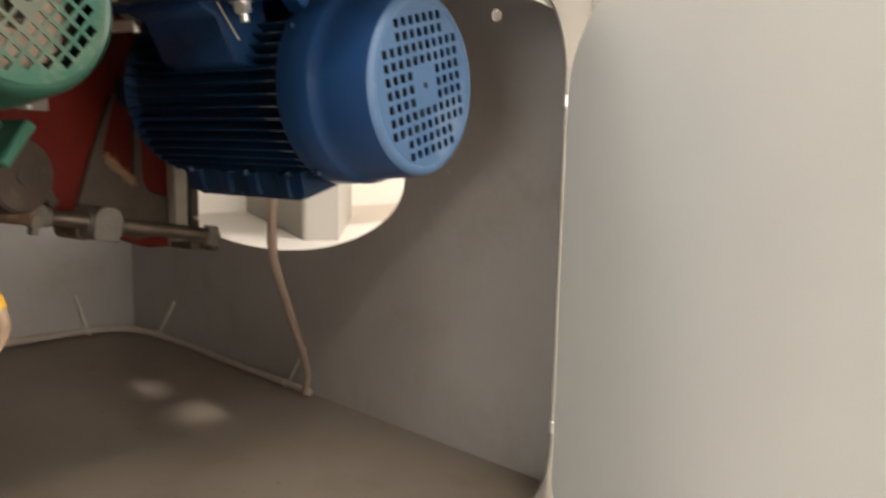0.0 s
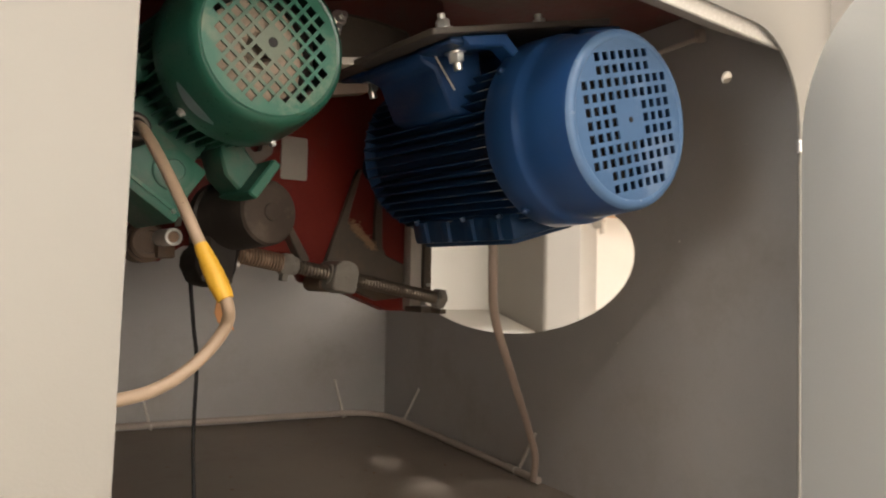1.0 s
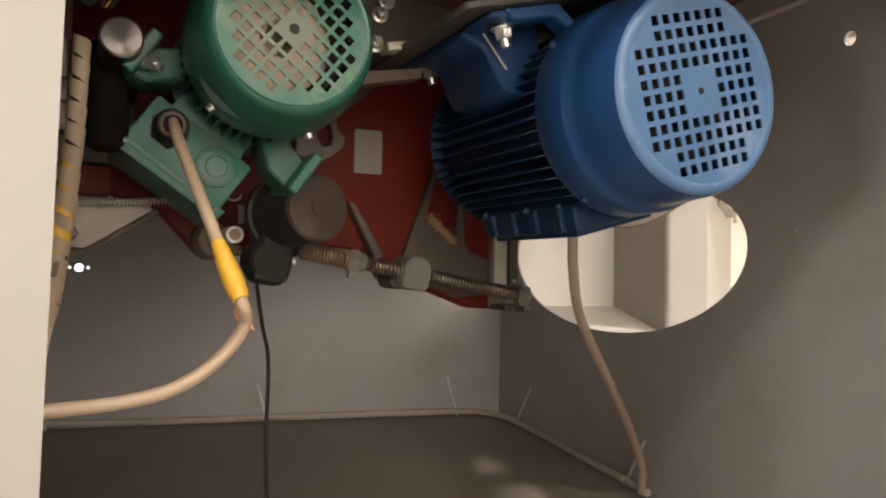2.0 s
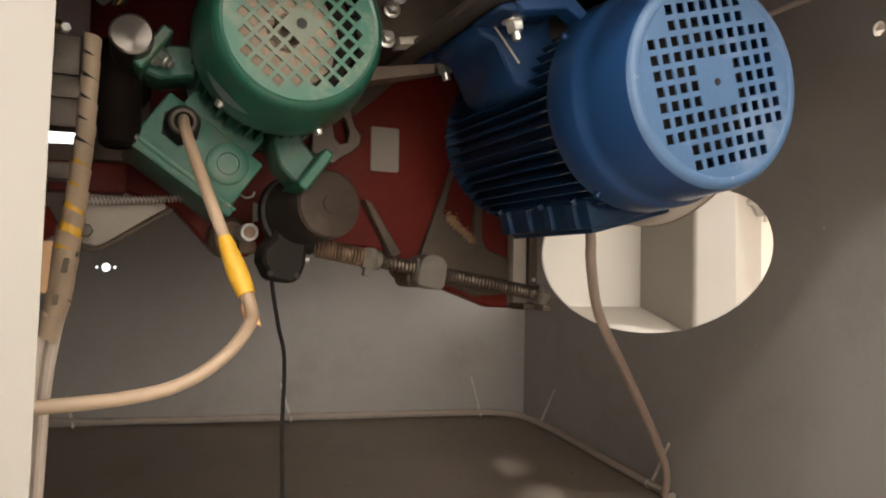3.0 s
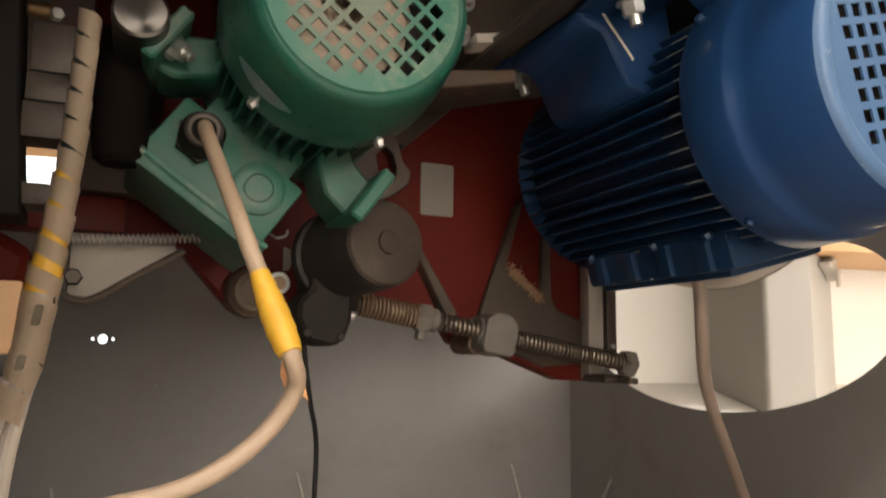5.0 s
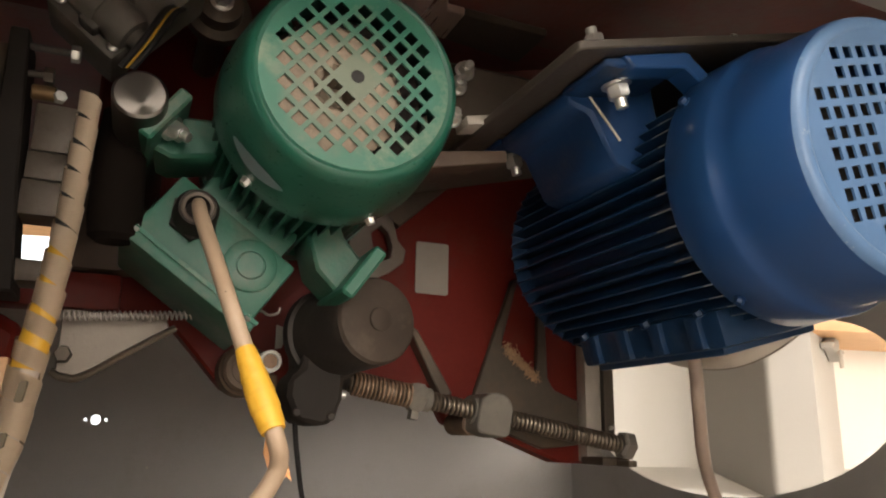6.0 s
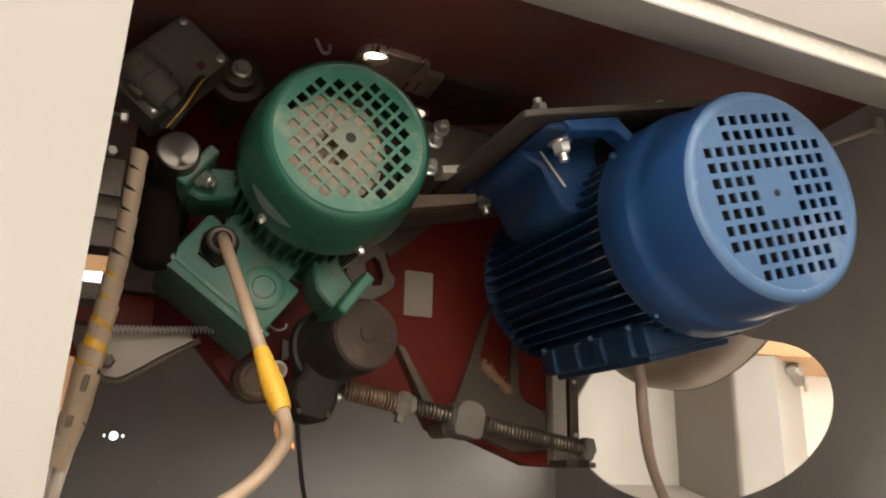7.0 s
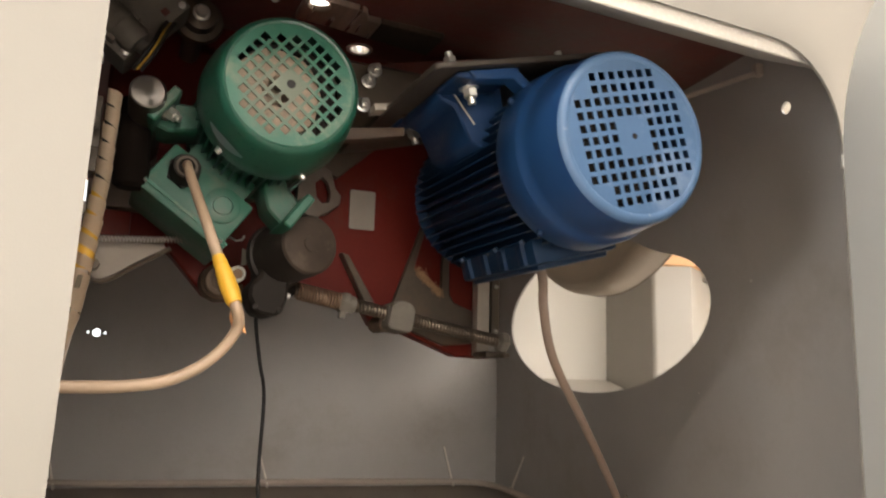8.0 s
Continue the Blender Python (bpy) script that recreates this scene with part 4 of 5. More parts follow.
lathe(bm, R1 - RD * 0.014, RD, [(0, 0.012), (0.003, 0.0155), (0.013, 0.0155), (0.016, 0.012)], 6)
part("end_nut", bm, M_CASTGREY, spindle, "greasy end nut")
bm = bmesh.new()
box(bm, (-0.005, -0.004, -0.0215), (0.006, 0.02, -0.0145), 0.002, Matrix.Translation(R1))
part("stop", bm, M_THREAD, spindle)

# gear motor with a round plastic housing that drives the spindle
gear = thing("gear_motor", (-0.74, -0.8, 0.325), "small gear motor with a dull brown-black plastic housing", "gear motor")
bm = bmesh.new()
lathe(bm, (-0.7135, -0.862, 0.407), (-0.22, 1, -0.05), [(0.007, 0.02), (0.0075, 0.0354), (0.009, 0.0358), (0.02, 0.0365), (0.085, 0.038), (0.087, 0.0415), (0.097, 0.0415), (0.105, 0.036)], 48)
housing = part("motor_housing", bm, M_BODY, gear, "dark brown-black plastic drum")
bm = bmesh.new()
lathe(bm, (-0.7135, -0.862, 0.407), (-0.22, 1, -0.05), [(-0.0006, 0.0085), (0.0, 0.0095), (0.002, 0.0098), (0.002, 0.029), (0.004, 0.0335), (0.0072, 0.0352), (0.0074, 0.03)], 48)
part("end_cap", bm, M_DRUM, housing, "dusty brown-grey end cap")
bm = bmesh.new()
sheet(bm, [(-0.76, 0.4), (-0.76, 0.372), (-0.771, 0.362), (-0.772, 0.347), (-0.762, 0.327), (-0.741, 0.323), (-0.731, 0.329), (-0.725, 0.346), (-0.722, 0.4)], 0.06, mplane(-0.8), bevel=0.004)
part("gearbox", bm, M_BLACKPL, gear, "dull black gearbox")
bm = bmesh.new()
sheet(bm, [(-0.759, 0.408), (-0.762, 0.386), (-0.761, 0.372), (-0.748, 0.366), (-0.735, 0.38), (-0.735, 0.412), (-0.75, 0.42)], 0.045, mplane(-0.785), bevel=0.003)
part("cover", bm, M_DRUM, gear, "dusty side cover of the gearbox")
for x, z in ((-0.7555, 0.4), (-0.755, 0.374), (-0.764, 0.3345), (-0.735, 0.3315)):
    bm = bmesh.new()
    y = -0.785 if z > 0.36 else -0.8
    lathe(bm, (x, y, z), (0, -1, 0), [(0, 0.0036), (0.002, 0.0036), (0.003, 0.0026)], 12)
    part("screw", bm, M_BODY, gear)
bm = bmesh.new()
rod(bm, R0 - RD * 0.03, R0, 0.01, 18, edge=0.001)
part("coupling", bm, M_BLACKPL, gear)
bm = bmesh.new()
rod(bm, (-0.728, -0.79, 0.352), (-0.72, -0.79, 0.35), 0.004, 12, edge=0.001)
part("nipple", bm, M_ZINC, gear)
bm = bmesh.new()
sheet(bm, [(-0.7705, 0.3935), (-0.7645, 0.395), (-0.7605, 0.413), (-0.7705, 0.4165)], 0.002, mplane(-0.722))
part("label_tab", bm, M_GREYPL, gear, "small pale grey tab")
pivot = thing("pivot_bolt", (-0.775, -0.68, 0.36), "bright pivot bolt with washers in a bare iron boss", "bolt")
bm = bmesh.new()
lathe(bm, (-0.79, -0.69, 0.376), (0, 1, 0), [(0.004, 0.009), (0.004, 0.013), (0, 0.014), (0, 0.019), (0.003, 0.022), (0.01, 0.022), (0.012, 0.0245), (0.045, 0.025)], 36)
box(bm, (-0.783, -0.7, 0.357), (-0.762, -0.66, 0.372), 0.003)
part("boss", bm, M_RUSTY, pivot, "round iron boss")
bm = bmesh.new()
lathe(bm, (-0.776, -0.735, 0.381), (0, 1, 0), [(0.002, 0.0066), (0, 0.0072), (0, 0.0092), (0.001, 0.0102), (0.02, 0.0102), (0.047, 0.0102)], 28)
part("washer", bm, M_WHITE, pivot, "pale nylon bush ring")
bm = bmesh.new()
lathe(bm, (-0.776, -0.7335, 0.381), (0, 1, 0), [(0, 0.0062), (0.0004, 0.0066), (0.01, 0.0066)], 24)
part("pin", bm, M_RUST, pivot, "rusty pin end")

# ---- upper left: switch box, knob, pins ----
sw = thing("actuator", (-0.92, -0.86, 0.57), "dusty grey cast aluminium actuator with a ribbed motor cap", "actuator")
SWM = Matrix.Translation((-0.9265, -0.83, 0.6635)) @ Matrix.Rotation(radians(-51), 4, "Y")
bm = bmesh.new()
box(bm, (-0.054, 0, -0.034), (0.054, 0.05, 0.034), 0.006)
part("body", bm, M_CASTGREY, sw, m=SWM)
bm = bmesh.new()
lathe(bm, (-0.028, -0.006, 0.024), (0, 0, -1), [(0, 0.0125), (0.003, 0.0165), (0.006, 0.0175), (0.02, 0.0175), (0.0205, 0.0188), (0.028, 0.0188), (0.0285, 0.0175), (0.05, 0.0175), (0.055, 0.015), (0.056, 0.009), (0.064, 0.008)], 32)
box(bm, (-0.05, -0.012, -0.012), (-0.006, 0.004, 0.004), 0.003)
part("motor_cap", bm, M_CASTGREY, sw, m=SWM)
for u, v in ((0.045, 0.026), (-0.045, 0.026), (-0.045, -0.026), (0.045, -0.026)):
    bm = bmesh.new()
    lathe(bm, (u, 0.0005, v), (0, -1, 0), [(0, 0.0045), (0.002, 0.0045), (0.003, 0.003)], 14)
    part("screw", bm, M_ZINC, sw, m=SWM)
bm = bmesh.new()
box(bm, (0.02, -0.0006, -0.024), (0.028, 0.001, -0.016))
part("sticker", bm, M_REDDK, sw, "faded red sticker", m=SWM)

kn = thing("roller", (-0.852, -0.76, 0.69), "small dull steel roller on a bolt", "roller")
bm = bmesh.new()
lathe(bm, (-0.852, -0.79, 0.697), (0, 1, 0), [(0, 0.014), (0.003, 0.02), (0.017, 0.0215), (0.02, 0.0295), (0.024, 0.0305), (0.03, 0.0305), (0.032, 0.013), (0.14, 0.013)], 32)
part("wheel", bm, M_IRON, kn)
bolt_head("bolt", kn, (-0.852, -0.79, 0.697), (0, -1, 0), 0.008, 0.006)

pin = thing("round_pin", (-0.909, -0.86, 0.52), "turned bright steel pin with a faced end", "pin")
bm = bmesh.new()
lathe(bm, (-0.909, -0.914, 0.541), (0.03, 1, -0.1), [(0, 0.0165), (0.0012, 0.0185), (0.16, 0.0185), (0.2, 0.012)], 40)
part("shaft", bm, M_SILVER, pin, angle=12)
bm = bmesh.new()
lathe(bm, (-0.916, -0.85, 0.45), (-0.03, 0, 1), [(0, 0.013), (0.004, 0.018), (0.02, 0.0195), (0.07, 0.018), (0.1, 0.0145)], 28)
part("sleeve", bm, M_SLEEVE, pin, "dull black sleeve")

wires = thing("wire_bundle", (-0.905, -0.86, 0.578), "thin black and yellow wires from the actuator", "wires")
for k, (mat, dx) in enumerate(((M_BLACK, 0), (M_YELLOW, 0.004), (M_BLACK, 0.008))):
    bm = bmesh.new()
    tube(bm, smooth([(-0.893 + dx, -0.835, 0.655), (-0.9 + dx, -0.865, 0.632), (-0.912 + dx, -0.875, 0.6), (-0.925 + dx, -0.87, 0.578)], 6), 0.0024 if mat is M_BLACK else 0.0009, 8)
    part("wire", bm, mat, wires)

hookt = thing("tension_hook", (-0.775, -0.84, 0.70), "small bright wire hook hanging from the casting", "hook")
bm = bmesh.new()
tube(bm, smooth([(-0.79, -0.84, 0.7335), (-0.785, -0.845, 0.722), (-0.776, -0.846, 0.706), (-0.768, -0.842, 0.712), (-0.77, -0.838, 0.73)], 6), 0.002, 8)
part("wire", bm, M_ZINC, hookt)

# polished plate under the table
boss = thing("bearing_plate", (-0.70, -0.83, 0.711), "polished steel plate with a bored hole under the red casting", "plate")
bm = bmesh.new()
sheet(bm, [(-0.738, -0.8), (-0.738, -0.852), (-0.733, -0.861), (-0.722, -0.866), (-0.7, -0.864), (-0.661, -0.859), (-0.657, -0.855), (-0.65, -0.838), (-0.632, -0.8375), (-0.632, -0.786), (-0.69, -0.797)], 0.0085, lambda u, v, w: (u, v, 0.711 + w), [circle(-0.718, -0.848, 0.0138, 28)], bevel=0.0012)
part("plate", bm, M_POLISH, boss)
# the tongue's brown colour paints the sheen fading out
bm = bmesh.new()
sheet(bm, [(-0.6315, -0.8372), (-0.54, -0.835), (-0.54, -0.772), (-0.57, -0.776), (-0.6315, -0.786)], 0.008, lambda u, v, w: (u, v, 0.7115 + w), bevel=0.001)
part("tongue", bm, M_IRON, boss, "tongue of the plate, coloured duller where the sheen fades")
arm = thing("casting_arm", (-0.62, -0.85, 0.55), "grey machined arm that carries the motors", "arm")
bm = bmesh.new()
sheet(bm, [(-0.76, 0.57), (-0.60, 0.575), (-0.56, 0.598), (-0.555, 0.63), (-0.6, 0.634), (-0.76, 0.632)], 0.12, mplane(-0.885), bevel=0.004)
part("casting", bm, M_IRON, arm)
bm = bmesh.new()
box(bm, (-0.66, -0.905, 0.572), (-0.607, -0.88, 0.58), 0.001, Matrix.Translation((-0.635, 0, 0.578)) @ Matrix.Rotation(radians(-12), 4, "Y") @ Matrix.Translation((0.635, 0, -0.578)))
part("bright_strip", bm, M_PALE, arm, "bright edge of a steel strip")
bm = bmesh.new()
sheet(bm, [(-0.7, 0.528), (-0.612, 0.548), (-0.612, 0.559), (-0.7, 0.544)], 0.02, mplane(-0.885), bevel=0.001)
part("lower_strip", bm, M_BROWN, arm, "grey machined lower edge")
for p in ((-0.656, -0.89, 0.622), (-0.664, -0.892, 0.606), (-0.672, -0.9, 0.572)):
    bolt_head("bolt", arm, p, (0, -1, 0.1), 0.0068, 0.007, 0.005)

# red beam under the table
beam = thing("cast_beam", (-0.6, -0.72, 0.70), "dark red cast beam across the top of the cabinet", "casting")
bm = bmesh.new()
sheet(bm, [(-1.2, 0.7335), (-1.2, 0.728), (-0.86, 0.722), (-0.83, 0.7), (-0.45, 0.69), (-0.43, 0.67), (-0.2, 0.67), (-0.2, 0.7335)], 0.03, mplane(-0.68), bevel=0.003)
part("web", bm, M_RED, beam)
bm = bmesh.new()
sheet(bm, [(-1.2, -1.1), (-0.24, -1.1), (-0.24, -0.798), (-0.83, -0.798), (-0.832, -0.815), (-0.86, -0.815), (-0.862, -0.798), (-1.2, -0.798)], 0.005, lambda u, v, w: (u, v, 0.72 + w), [circle(-0.715, -0.828, 0.0175, 24)], bevel=0.001)
part("flange", bm, M_REDDK, beam)

# ---- left side: tie bar, spring, bracket ----
bar = thing("red_tie_bar", (-0.98, -0.68, 0.41), "dark red painted square tie bar", "bar")
bm = bmesh.new()
box(bm, (-1.25, -0.71, 0.42), (-0.908, -0.675, 0.453), 0.004)
part("bar", bm, M_RED, bar)
bm = bmesh.new()
sheet(bm, [(-1.15, 0.36), (-0.977, 0.362), (-0.972, 0.394), (-1.0, 0.41), (-1.15, 0.415)], 0.05, mplane(-0.76), bevel=0.01)
part("knuckle", bm, M_RED, bar, "rounded dark red knuckle")
ten = thing("tension_spring", (-0.87, -0.765, 0.40), "thin bright tension spring with hooked ends", "spring")
bm = bmesh.new()
tube(bm, helix((-0.953, -0.765, 0.405), (-0.85, -0.765, 0.413), 0.0033, 27, 12), 0.0009, 6)
part("coil", bm, M_STEEL, ten, angle=80)
bm = bmesh.new()
tube(bm, smooth([(-0.85, -0.765, 0.413), (-0.82, -0.76, 0.416), (-0.797, -0.77, 0.421), (-0.789, -0.78, 0.416), (-0.781, -0.78, 0.418), (-0.779, -0.78, 0.423)], 6), 0.0011, 8)
part("hook", bm, M_STEEL, ten)
br = thing("angle_bracket", (-0.91, -0.74, 0.36), "bare steel bracket with a bent lower flange", "bracket")
bm = bmesh.new()
sheet(bm, [(-0.95, 0.405), (-0.95, 0.362), (-0.928, 0.359), (-0.865, 0.4), (-0.87, 0.414), (-0.95, 0.414)], 0.006, mplane(-0.745), bevel=0.001)
part("web", bm, M_ALU, br)
bm = bmesh.new()
tube(bm, smooth([(-0.952, -0.76, 0.362), (-0.943, -0.76, 0.357), (-0.928, -0.76, 0.359), (-0.895, -0.76, 0.381), (-0.862, -0.76, 0.402)], 6), 0.003, 8)
part("flange", bm, M_IRON, br, "rolled lower edge")
bolt_head("bolt", br, (-0.945, -0.75, 0.376), (0, -1, 0), 0.007, 0.01, washer=False, mat=M_IRON)

col = thing("slide_column", (-0.965, -0.8, 0.35), "stack of grey machined slide blocks with adjusting bolts", "column")
for x0, z0, x1, z1 in ((-0.9805, 0.5185, -0.952, 0.556), (-0.982, 0.4965, -0.951, 0.518), (-0.983, 0.469, -0.95, 0.496), (-0.982, 0.42, -0.95, 0.436)):
    bm = bmesh.new()
    box(bm, (x0, -0.83, z0), (x1, -0.795, z1), 0.0015)
    part("block", bm, M_BLOCK, col)
bm = bmesh.new()
sheet(bm, [(-1.004, 0.41), (-0.9765, 0.41), (-0.984, 0.49), (-0.991, 0.61), (-1.004, 0.61)], 0.05, mplane(-0.84), bevel=0.0015)
part("side_plate", bm, M_BLACKPL, col, "black side plate")
bm = bmesh.new()
box(bm, (-1.02, -0.83, 0.41), (-1.002, -0.79, 0.6), 0.002)
part("post", bm, M_BROWN, col)
for z, x, mat in ((0.6, -0.962, M_ZINC), (0.578, -0.978, M_IRON)):
    bm = bmesh.new()
    rod(bm, (-0.992, -0.83, z), (x, -0.83, z), 0.0028, 12)
    bolt = part("adjusting_bolt", bm, M_IRONDK, col, "dark adjusting bolt")
    bm = bmesh.new()
    hexhead(bm, (x, -0.83, z), (1, 0, 0), 0.0068, 0.0065)
    part("head", bm, mat, bolt)
bm = bmesh.new()
rod(bm, (-0.985, -0.832, 0.563), (-0.968, -0.832, 0.563), 0.006, 14, edge=0.001)
part("bush", bm, M_BRASS, col, "brass bush")
bm = bmesh.new()
hexhead(bm, (-0.966, -0.832, 0.561), (0.3, -1, 0), 0.005, 0.006)
part("screw", bm, M_ZINC, col)
bm = bmesh.new()
box(bm, (-0.952, -0.72, 0.4545), (-0.885, -0.69, 0.585), 0.002)
part("brown_block", bm, M_BROWN, col)

tanb = bmesh.new()
box(tanb, (-1.05, -0.90, 0.315), (-0.965, -0.885, 0.36), 0.002)
solid("plywood_offcut", tanb, M_BOARD, "pale plywood edge behind the wrapped cables", "board", frame_m=MM)

# thin rod at the right wall
wr = thing("gas_strut_rod", (-0.02, -1.0, 0.62), "thin pale metal rod with a bent end at the side wall", "rod", frame_m=ID)
bm = bmesh.new()
rod(bm, (-0.13, -0.985, 0.612), (0.05, -0.99, 0.69), 0.0033, 12)
box(bm, (0.044, -0.996, 0.684), (0.056, -0.984, 0.702), 0.002)
part("rod", bm, M_CABLE2, wr)


# ---- cables ----
def cable(pts, r):
    """A smooth round cable through the points."""
    bm = bmesh.new()
    tube(bm, smooth(pts, 8), r, 14)
    return bm


yc = thing("motor_cable", (-0.66, -1.1, 0.22), "beige motor cable with a wrap of yellow tape", "cable", frame_m=ID)
YP = [(-0.695, -1.0, 0.475), (-0.693, -1.03, 0.474), (-0.686, -1.07, 0.453), (-0.667, -1.104, 0.405), (-0.65, -1.122, 0.362), (-0.632, -1.138, 0.319), (-0.6278, -1.1276, 0.2984), (-0.6407, -1.1242, 0.2764), (-0.6615, -1.1297, 0.2582), (-0.686, -1.1395, 0.2465), (-0.714, -1.1515, 0.2417), (-0.7456, -1.1655, 0.2402), (-0.8526, -1.2146, 0.2395)]
part("sheath", cable(YP, lambda t: 0.0049 + 0.0005 * min(1, t * 1.9)), M_CABLE, yc)
bm = bmesh.new()
tube(bm, smooth([(-0.6505, -1.1215, 0.3633), (-0.641, -1.1305, 0.34), (-0.6317, -1.1385, 0.318)], 22), lambda t: 0.0057 + 0.001 * t + 0.0019 * math.sin(math.pi * t ** 1.3) + 0.0005 * ((t * 5.3) % 1), 20)
part("tape", bm, M_YELLOW, yc, "yellow insulating tape")
bm = bmesh.new()
sheet(bm, [(-0.6345, 0.322), (-0.627, 0.322), (-0.6235, 0.305), (-0.6195, 0.2905), (-0.6225, 0.293), (-0.627, 0.2925), (-0.6335, 0.298), (-0.6365, 0.306)], 0.0015, xz(-1.118), bevel=0.0004)
part("tape_end", bm, M_LABEL, yc, "loose orange tape end")

for x, y, z in ((-0.664, -1.1125, 0.397), (-0.6306, -1.1391, 0.312)):
    bm = bmesh.new()
    lathe(bm, (x, y, z), (0.05, -1, -0.2), [(0, 0.0014), (0.0006, 0.0012), (0.0009, 0.0004)], 8)
    part("burn_mark", bm, M_BLACK, yc, "small dark spot on the sheath")

rc = thing("supply_cable", (-0.1, -0.8, 0.0), "brown-grey supply cable hanging from the blue motor", "cable", frame_m=ID)
part("sheath", cable([(-0.24, -0.9, 0.42), (-0.236, -0.905, 0.385), (-0.235, -0.905, 0.35), (-0.2, -0.855, 0.285), (-0.114, -0.766, 0.193), (-0.035, -0.692, 0.1), (0.004, -0.662, 0.035), (0.012, -0.645, -0.012)], 0.0064), M_CABLE3, rc)

fc = thing("floor_cable", (-0.4, -0.02, 0.0), "dusty grey cable along the foot of the walls", "cable", frame_m=ID)
part("sheath", cable([(-1.25, -0.012, 0.05), (-1.1, -0.012, 0.022), (-0.95, -0.014, 0.0125), (-0.6, -0.012, 0.0115), (-0.3, -0.012, 0.0115), (-0.1, -0.02, 0.011), (-0.028, -0.07, 0.008), (0.002, -0.2, 0.0005), (0.013, -0.38, -0.006), (0.024, -0.56, -0.0125), (0.028, -0.64, -0.0155)], 0.0068), M_CABLE2, fc)

bc = thing("signal_cable", (-0.6, -0.7, 0.0), "thin black cable hanging from the gear motor", "cable", frame_m=ID)
part("sheath", cable([(-0.61, -0.82, 0.345), (-0.608, -0.82, 0.316), (-0.6, -0.8, 0.27), (-0.591, -0.775, 0.224), (-0.592, -0.775, 0.13), (-0.59, -0.79, 0.03), (-0.6, -0.85, -0.0268), (-0.66, -0.97, -0.0314), (-0.8, -1.02, -0.0338)], 0.0025), M_BLACK, bc)

TIES = (((-1.0, -0.014, 0.003), (-1.017, -0.005, 0.066)), ((-0.552, -0.012, 0.003), (-0.575, -0.004, 0.084)), ((-0.113, -0.016, 0.003), (-0.134, -0.004, 0.092)), ((-0.004, -0.122, -0.001), (0.007, -0.183, 0.086)), ((0.025, -0.572, -0.018), (0.035, -0.617, 0.064)))
for a, b in TIES:
    tie = thing("cable_tie", a, "translucent nylon cable tie with its tail standing up", "cable tie", "cable ties along the floor cable", frame_m=ID)
    bm = bmesh.new()
    tube(bm, [Vector(a).lerp(Vector(b), t / 6) for t in range(7)], lambda t: 0.0033 - 0.0008 * t, 6)
    part("tail", bm, M_TIE, tie)
    bm = bmesh.new()
    c = Vector(a) + Vector((0, 0, 0.0045))
    across = (1, 0, 0) if b[1] > -0.1 else (0, 1, 0)
    lathe(bm, c - Vector(across) * 0.002, across, [(0, 0.0072), (0, 0.0084), (0.004, 0.0084), (0.004, 0.0072), (0, 0.0072)], 18, close=False)
    part("loop", bm, M_TIE, tie)

# spiral-wrapped loom
loom = thing("cable_loom", (-0.78, -1.05, 0.2), "bundle of cables in pale spiral wrap with yellow marker tape", "cable loom", frame_m=ID)
LP = smooth([(-0.768, -1.05, 0.535), (-0.77, -1.05, 0.482), (-0.7745, -1.05, 0.42), (-0.7815, -1.05, 0.367), (-0.786, -1.05, 0.334), (-0.79, -1.05, 0.305), (-0.795, -1.05, 0.284), (-0.802, -1.05, 0.232), (-0.806, -1.05, 0.14)], 16)


def loom_r(z):
    """Radius of the wrapped bundle at a height."""
    for (z0, r0), (z1, r1) in zip(((0.6, 0.006), (0.43, 0.0082), (0.391, 0.0092), (0.36, 0.0108), (0.305, 0.0102), (0.0, 0.0085)), ((0.43, 0.0082), (0.391, 0.0092), (0.36, 0.0108), (0.305, 0.0102), (0.28, 0.0092), (-1, 0.0085))):
        if z1 <= z <= z0:
            return r0 + (r1 - r0) * (z0 - z) / (z0 - z1)
    return 0.01


for z0, z1, inset, mat, name, label in ((0.54, 0.436, 0.0009, M_BLACK, "core", "dark cable core"), (0.436, 0.353, 0.0008, M_YELLOW, "marker_tape", "yellow marker tape"), (0.353, 0.28, 0.0028, M_CABLE2, "core", "pale cable core")):
    bm = bmesh.new()
    line = [q for q in LP if z1 - 0.002 <= q.z <= z0]
    tube(bm, line, lambda t: loom_r(line[round(t * (len(line) - 1))].z) - inset, 14)
    part(name, bm, mat, loom, label)
bm = bmesh.new()
turns, n = 13.5, 460
rows = []
for k in range(n):
    z = 0.535 - 0.253 * k / (n - 1)
    j = max(i for i in range(len(LP) - 1) if LP[i].z >= z)
    p = LP[j].lerp(LP[j + 1], (LP[j].z - z) / (LP[j].z - LP[j + 1].z))
    d = (LP[j + 1] - LP[j]).normalized()
    x, y, _ = frame_of(d)
    a = -(k / n * turns + 0.02 * math.sin(k * 0.05)) * math.tau
    pitch = 0.256 / turns
    o = (x * math.cos(a) + y * math.sin(a))
    fill, gap = (0.985, 0.2) if z > 0.44 else (0.97, 0.22) if z > 0.385 else (0.62, 0.0) if z > 0.357 else (0.98, 0.04)
    fill -= gap * max(0, (-o.x - o.y) * 0.707 - 0.15) + 0.012 * math.sin(k * 0.11)
    r = loom_r(z) + 0.0004 * math.sin(k * 0.13)
    rows.append((bm.verts.new(p + o * (r + 0.0004) - d * pitch * fill / 2), bm.verts.new(p + o * (r - 0.0002) + d * pitch * fill / 2)))
for (a, b), (c, d) in zip(rows, rows[1:]):
    bm.faces.new((a, b, d, c))
bmesh.ops.solidify(bm, geom=bm.faces[:], thickness=0.0012)
part("spiral_wrap", bm, M_WRAP, loom, "pale beige spiral wrap")
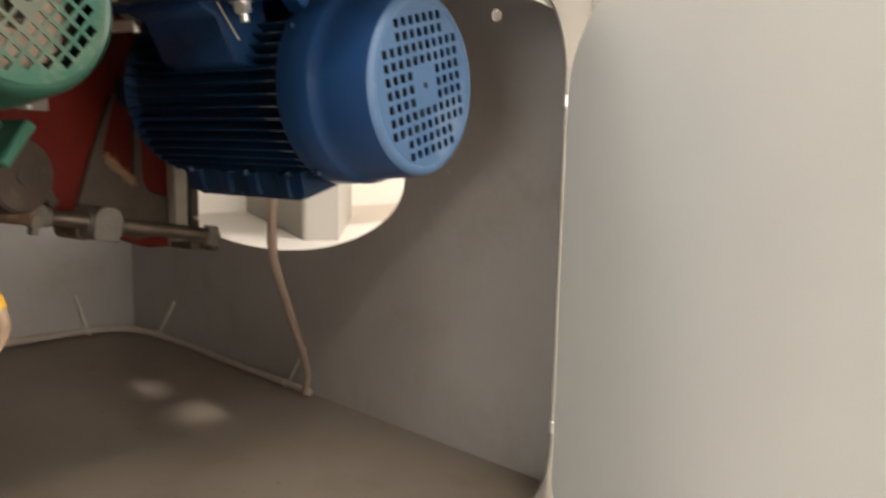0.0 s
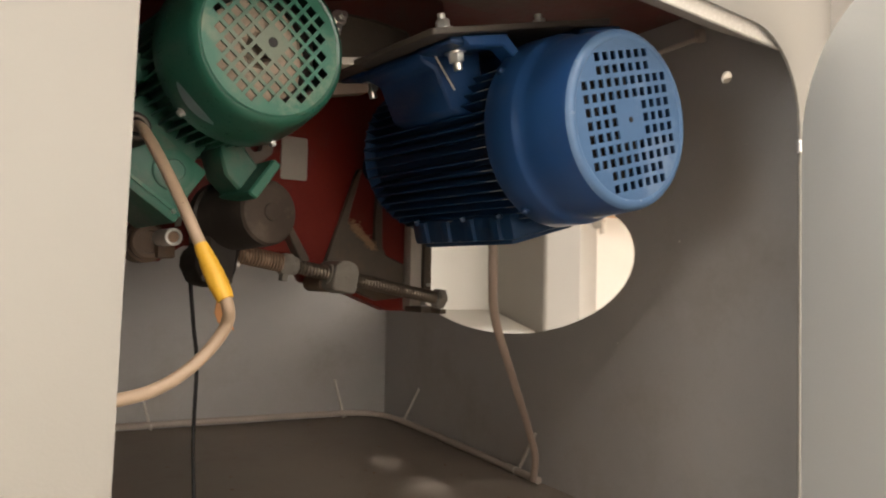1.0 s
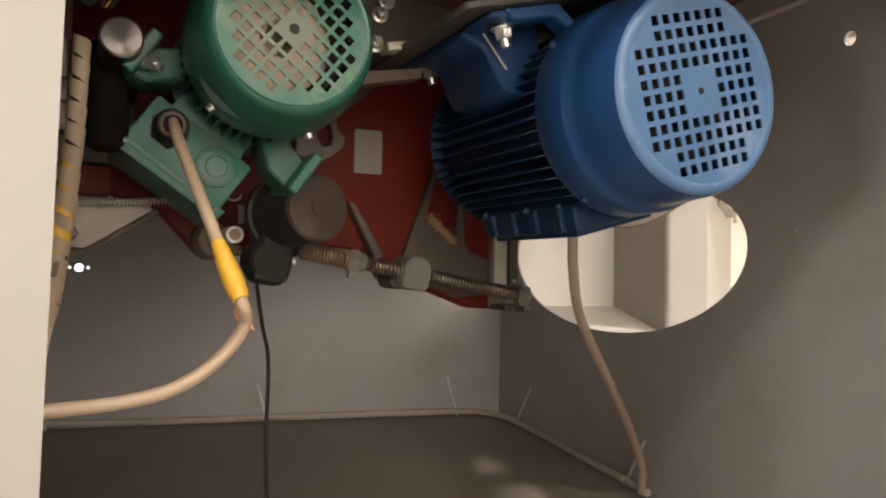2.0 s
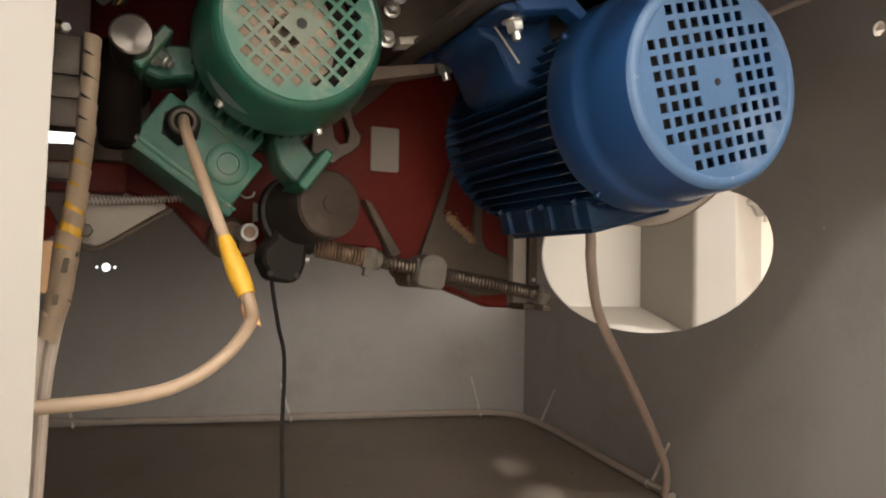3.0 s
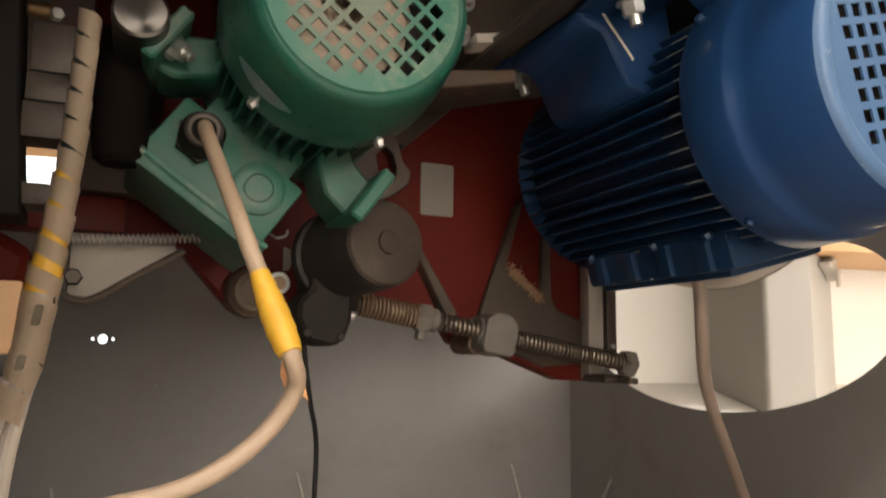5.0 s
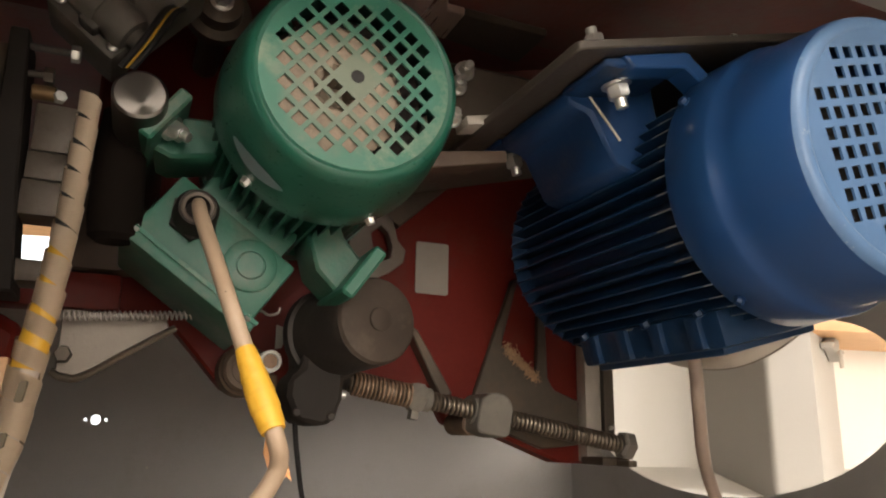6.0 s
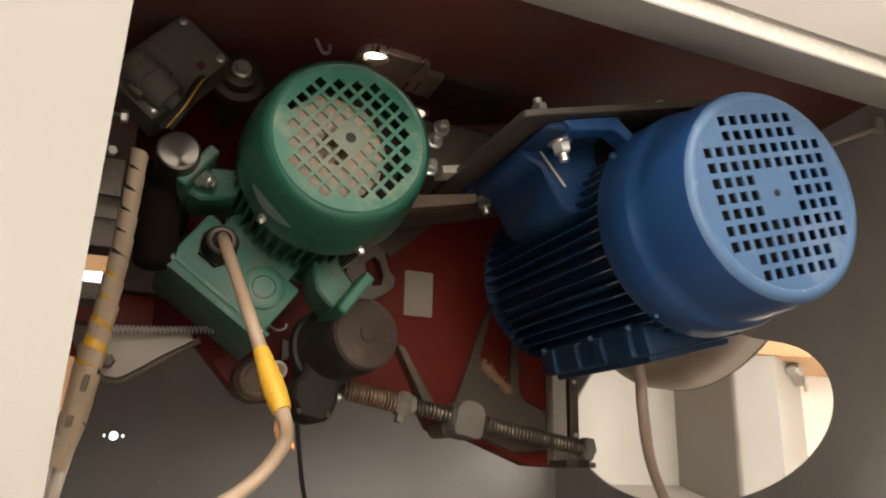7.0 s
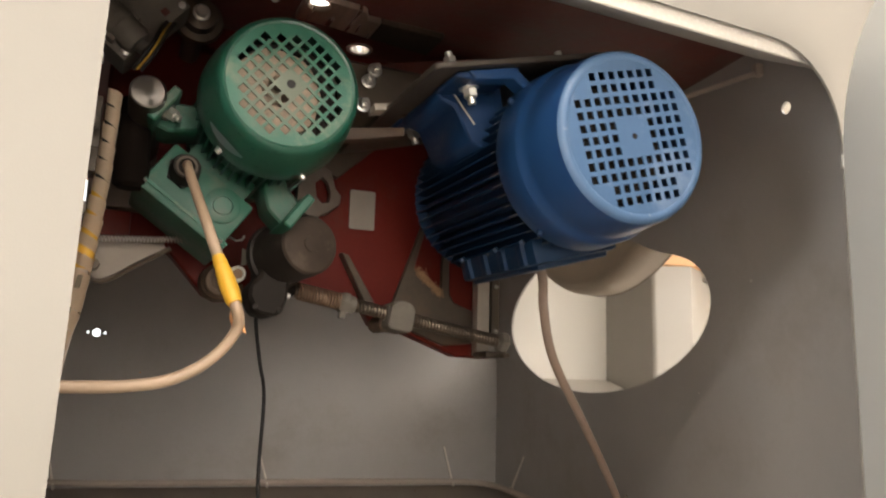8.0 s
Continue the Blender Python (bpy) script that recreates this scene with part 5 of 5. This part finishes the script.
for dx, dy in ((-0.0052, -0.002), (0.0052, 0.0), (-0.001, 0.006)):
    bm = bmesh.new()
    tube(bm, [q + Vector((dx, dy, 0)) for q in LP if q.z < 0.3], 0.005, 10)
    part("cable", bm, M_CABLE2, loom)

# slots are dark slips laid on the wrap, their shade is only colour
for x, z, h in ((-0.7815, 0.339, 0.013), (-0.7885, 0.31, 0.009)):
    bm = bmesh.new()
    sheet(bm, rounded(x - 0.0022, z - h / 2, x + 0.0022, z + h / 2, 0.0015, 3), 0.006, lambda u, v, w: (u - (v - z) * -0.16, -1.05 - loom_r(z) - 0.0022 + w, v))
    part("slot", bm, M_SLOT, loom, "dark oblong slip painted as a shaded slot in the wrap")

# ---- small litter and marks ----
rnd = random.Random(21)
bm = bmesh.new()
for k in range(90):
    x, y, r = rnd.uniform(-1.1, -0.03), rnd.uniform(-1.1, -0.03), rnd.uniform(0.0006, 0.0022)
    lathe(bm, (x, y, ground_z(y) + 0.0001), (rnd.gauss(0, 0.2), rnd.gauss(0, 0.2), 1), [(0, r), (r * 0.5, r * 0.8), (r * 0.7, r * 0.2)], 6)
solid("floor_litter", bm, M_WOOD, "fine crumbs of wood dust scattered on the cabinet floor", "litter", kind="stuff")
for u, z, r in ((0.944, 0.402, 0.002), (0.82, 0.243, 0.0012), (1.06, 0.53, 0.001)):
    bm = bmesh.new()
    lathe(bm, side(u, z, -0.0002), -WN, [(0, r), (0.0003, r * 0.9), (0.0005, r * 0.3)], 7)
    solid("paint_chip", bm, M_WHITE, "tiny pale paint chip on the side wall", "paint chip", "paint chips")
win2 = thing("window_2", (-1.75, 4.2, 0.24), "bright workshop window in the far wall", "window", kind="structure", frame_m=ID)
bm = bmesh.new()
box(bm, (-2.6, 4.19, 0.3), (-0.9, 4.198, 1.66))
part("pane", bm, M_GLASS, win2, "bright glowing pane")
for lo, hi in (((-2.66, 4.17, 0.24), (-2.6, 4.2, 1.78)), ((-0.9, 4.17, 0.24), (-0.84, 4.2, 1.78)), ((-2.6, 4.172, 0.24), (-0.9, 4.2, 0.3)), ((-2.6, 4.172, 1.66), (-0.9, 4.2, 1.78))):
    bm = bmesh.new()
    box(bm, lo, hi, 0.004)
    part("window_frame", bm, M_BOARD, win2, "pale wooden frame")
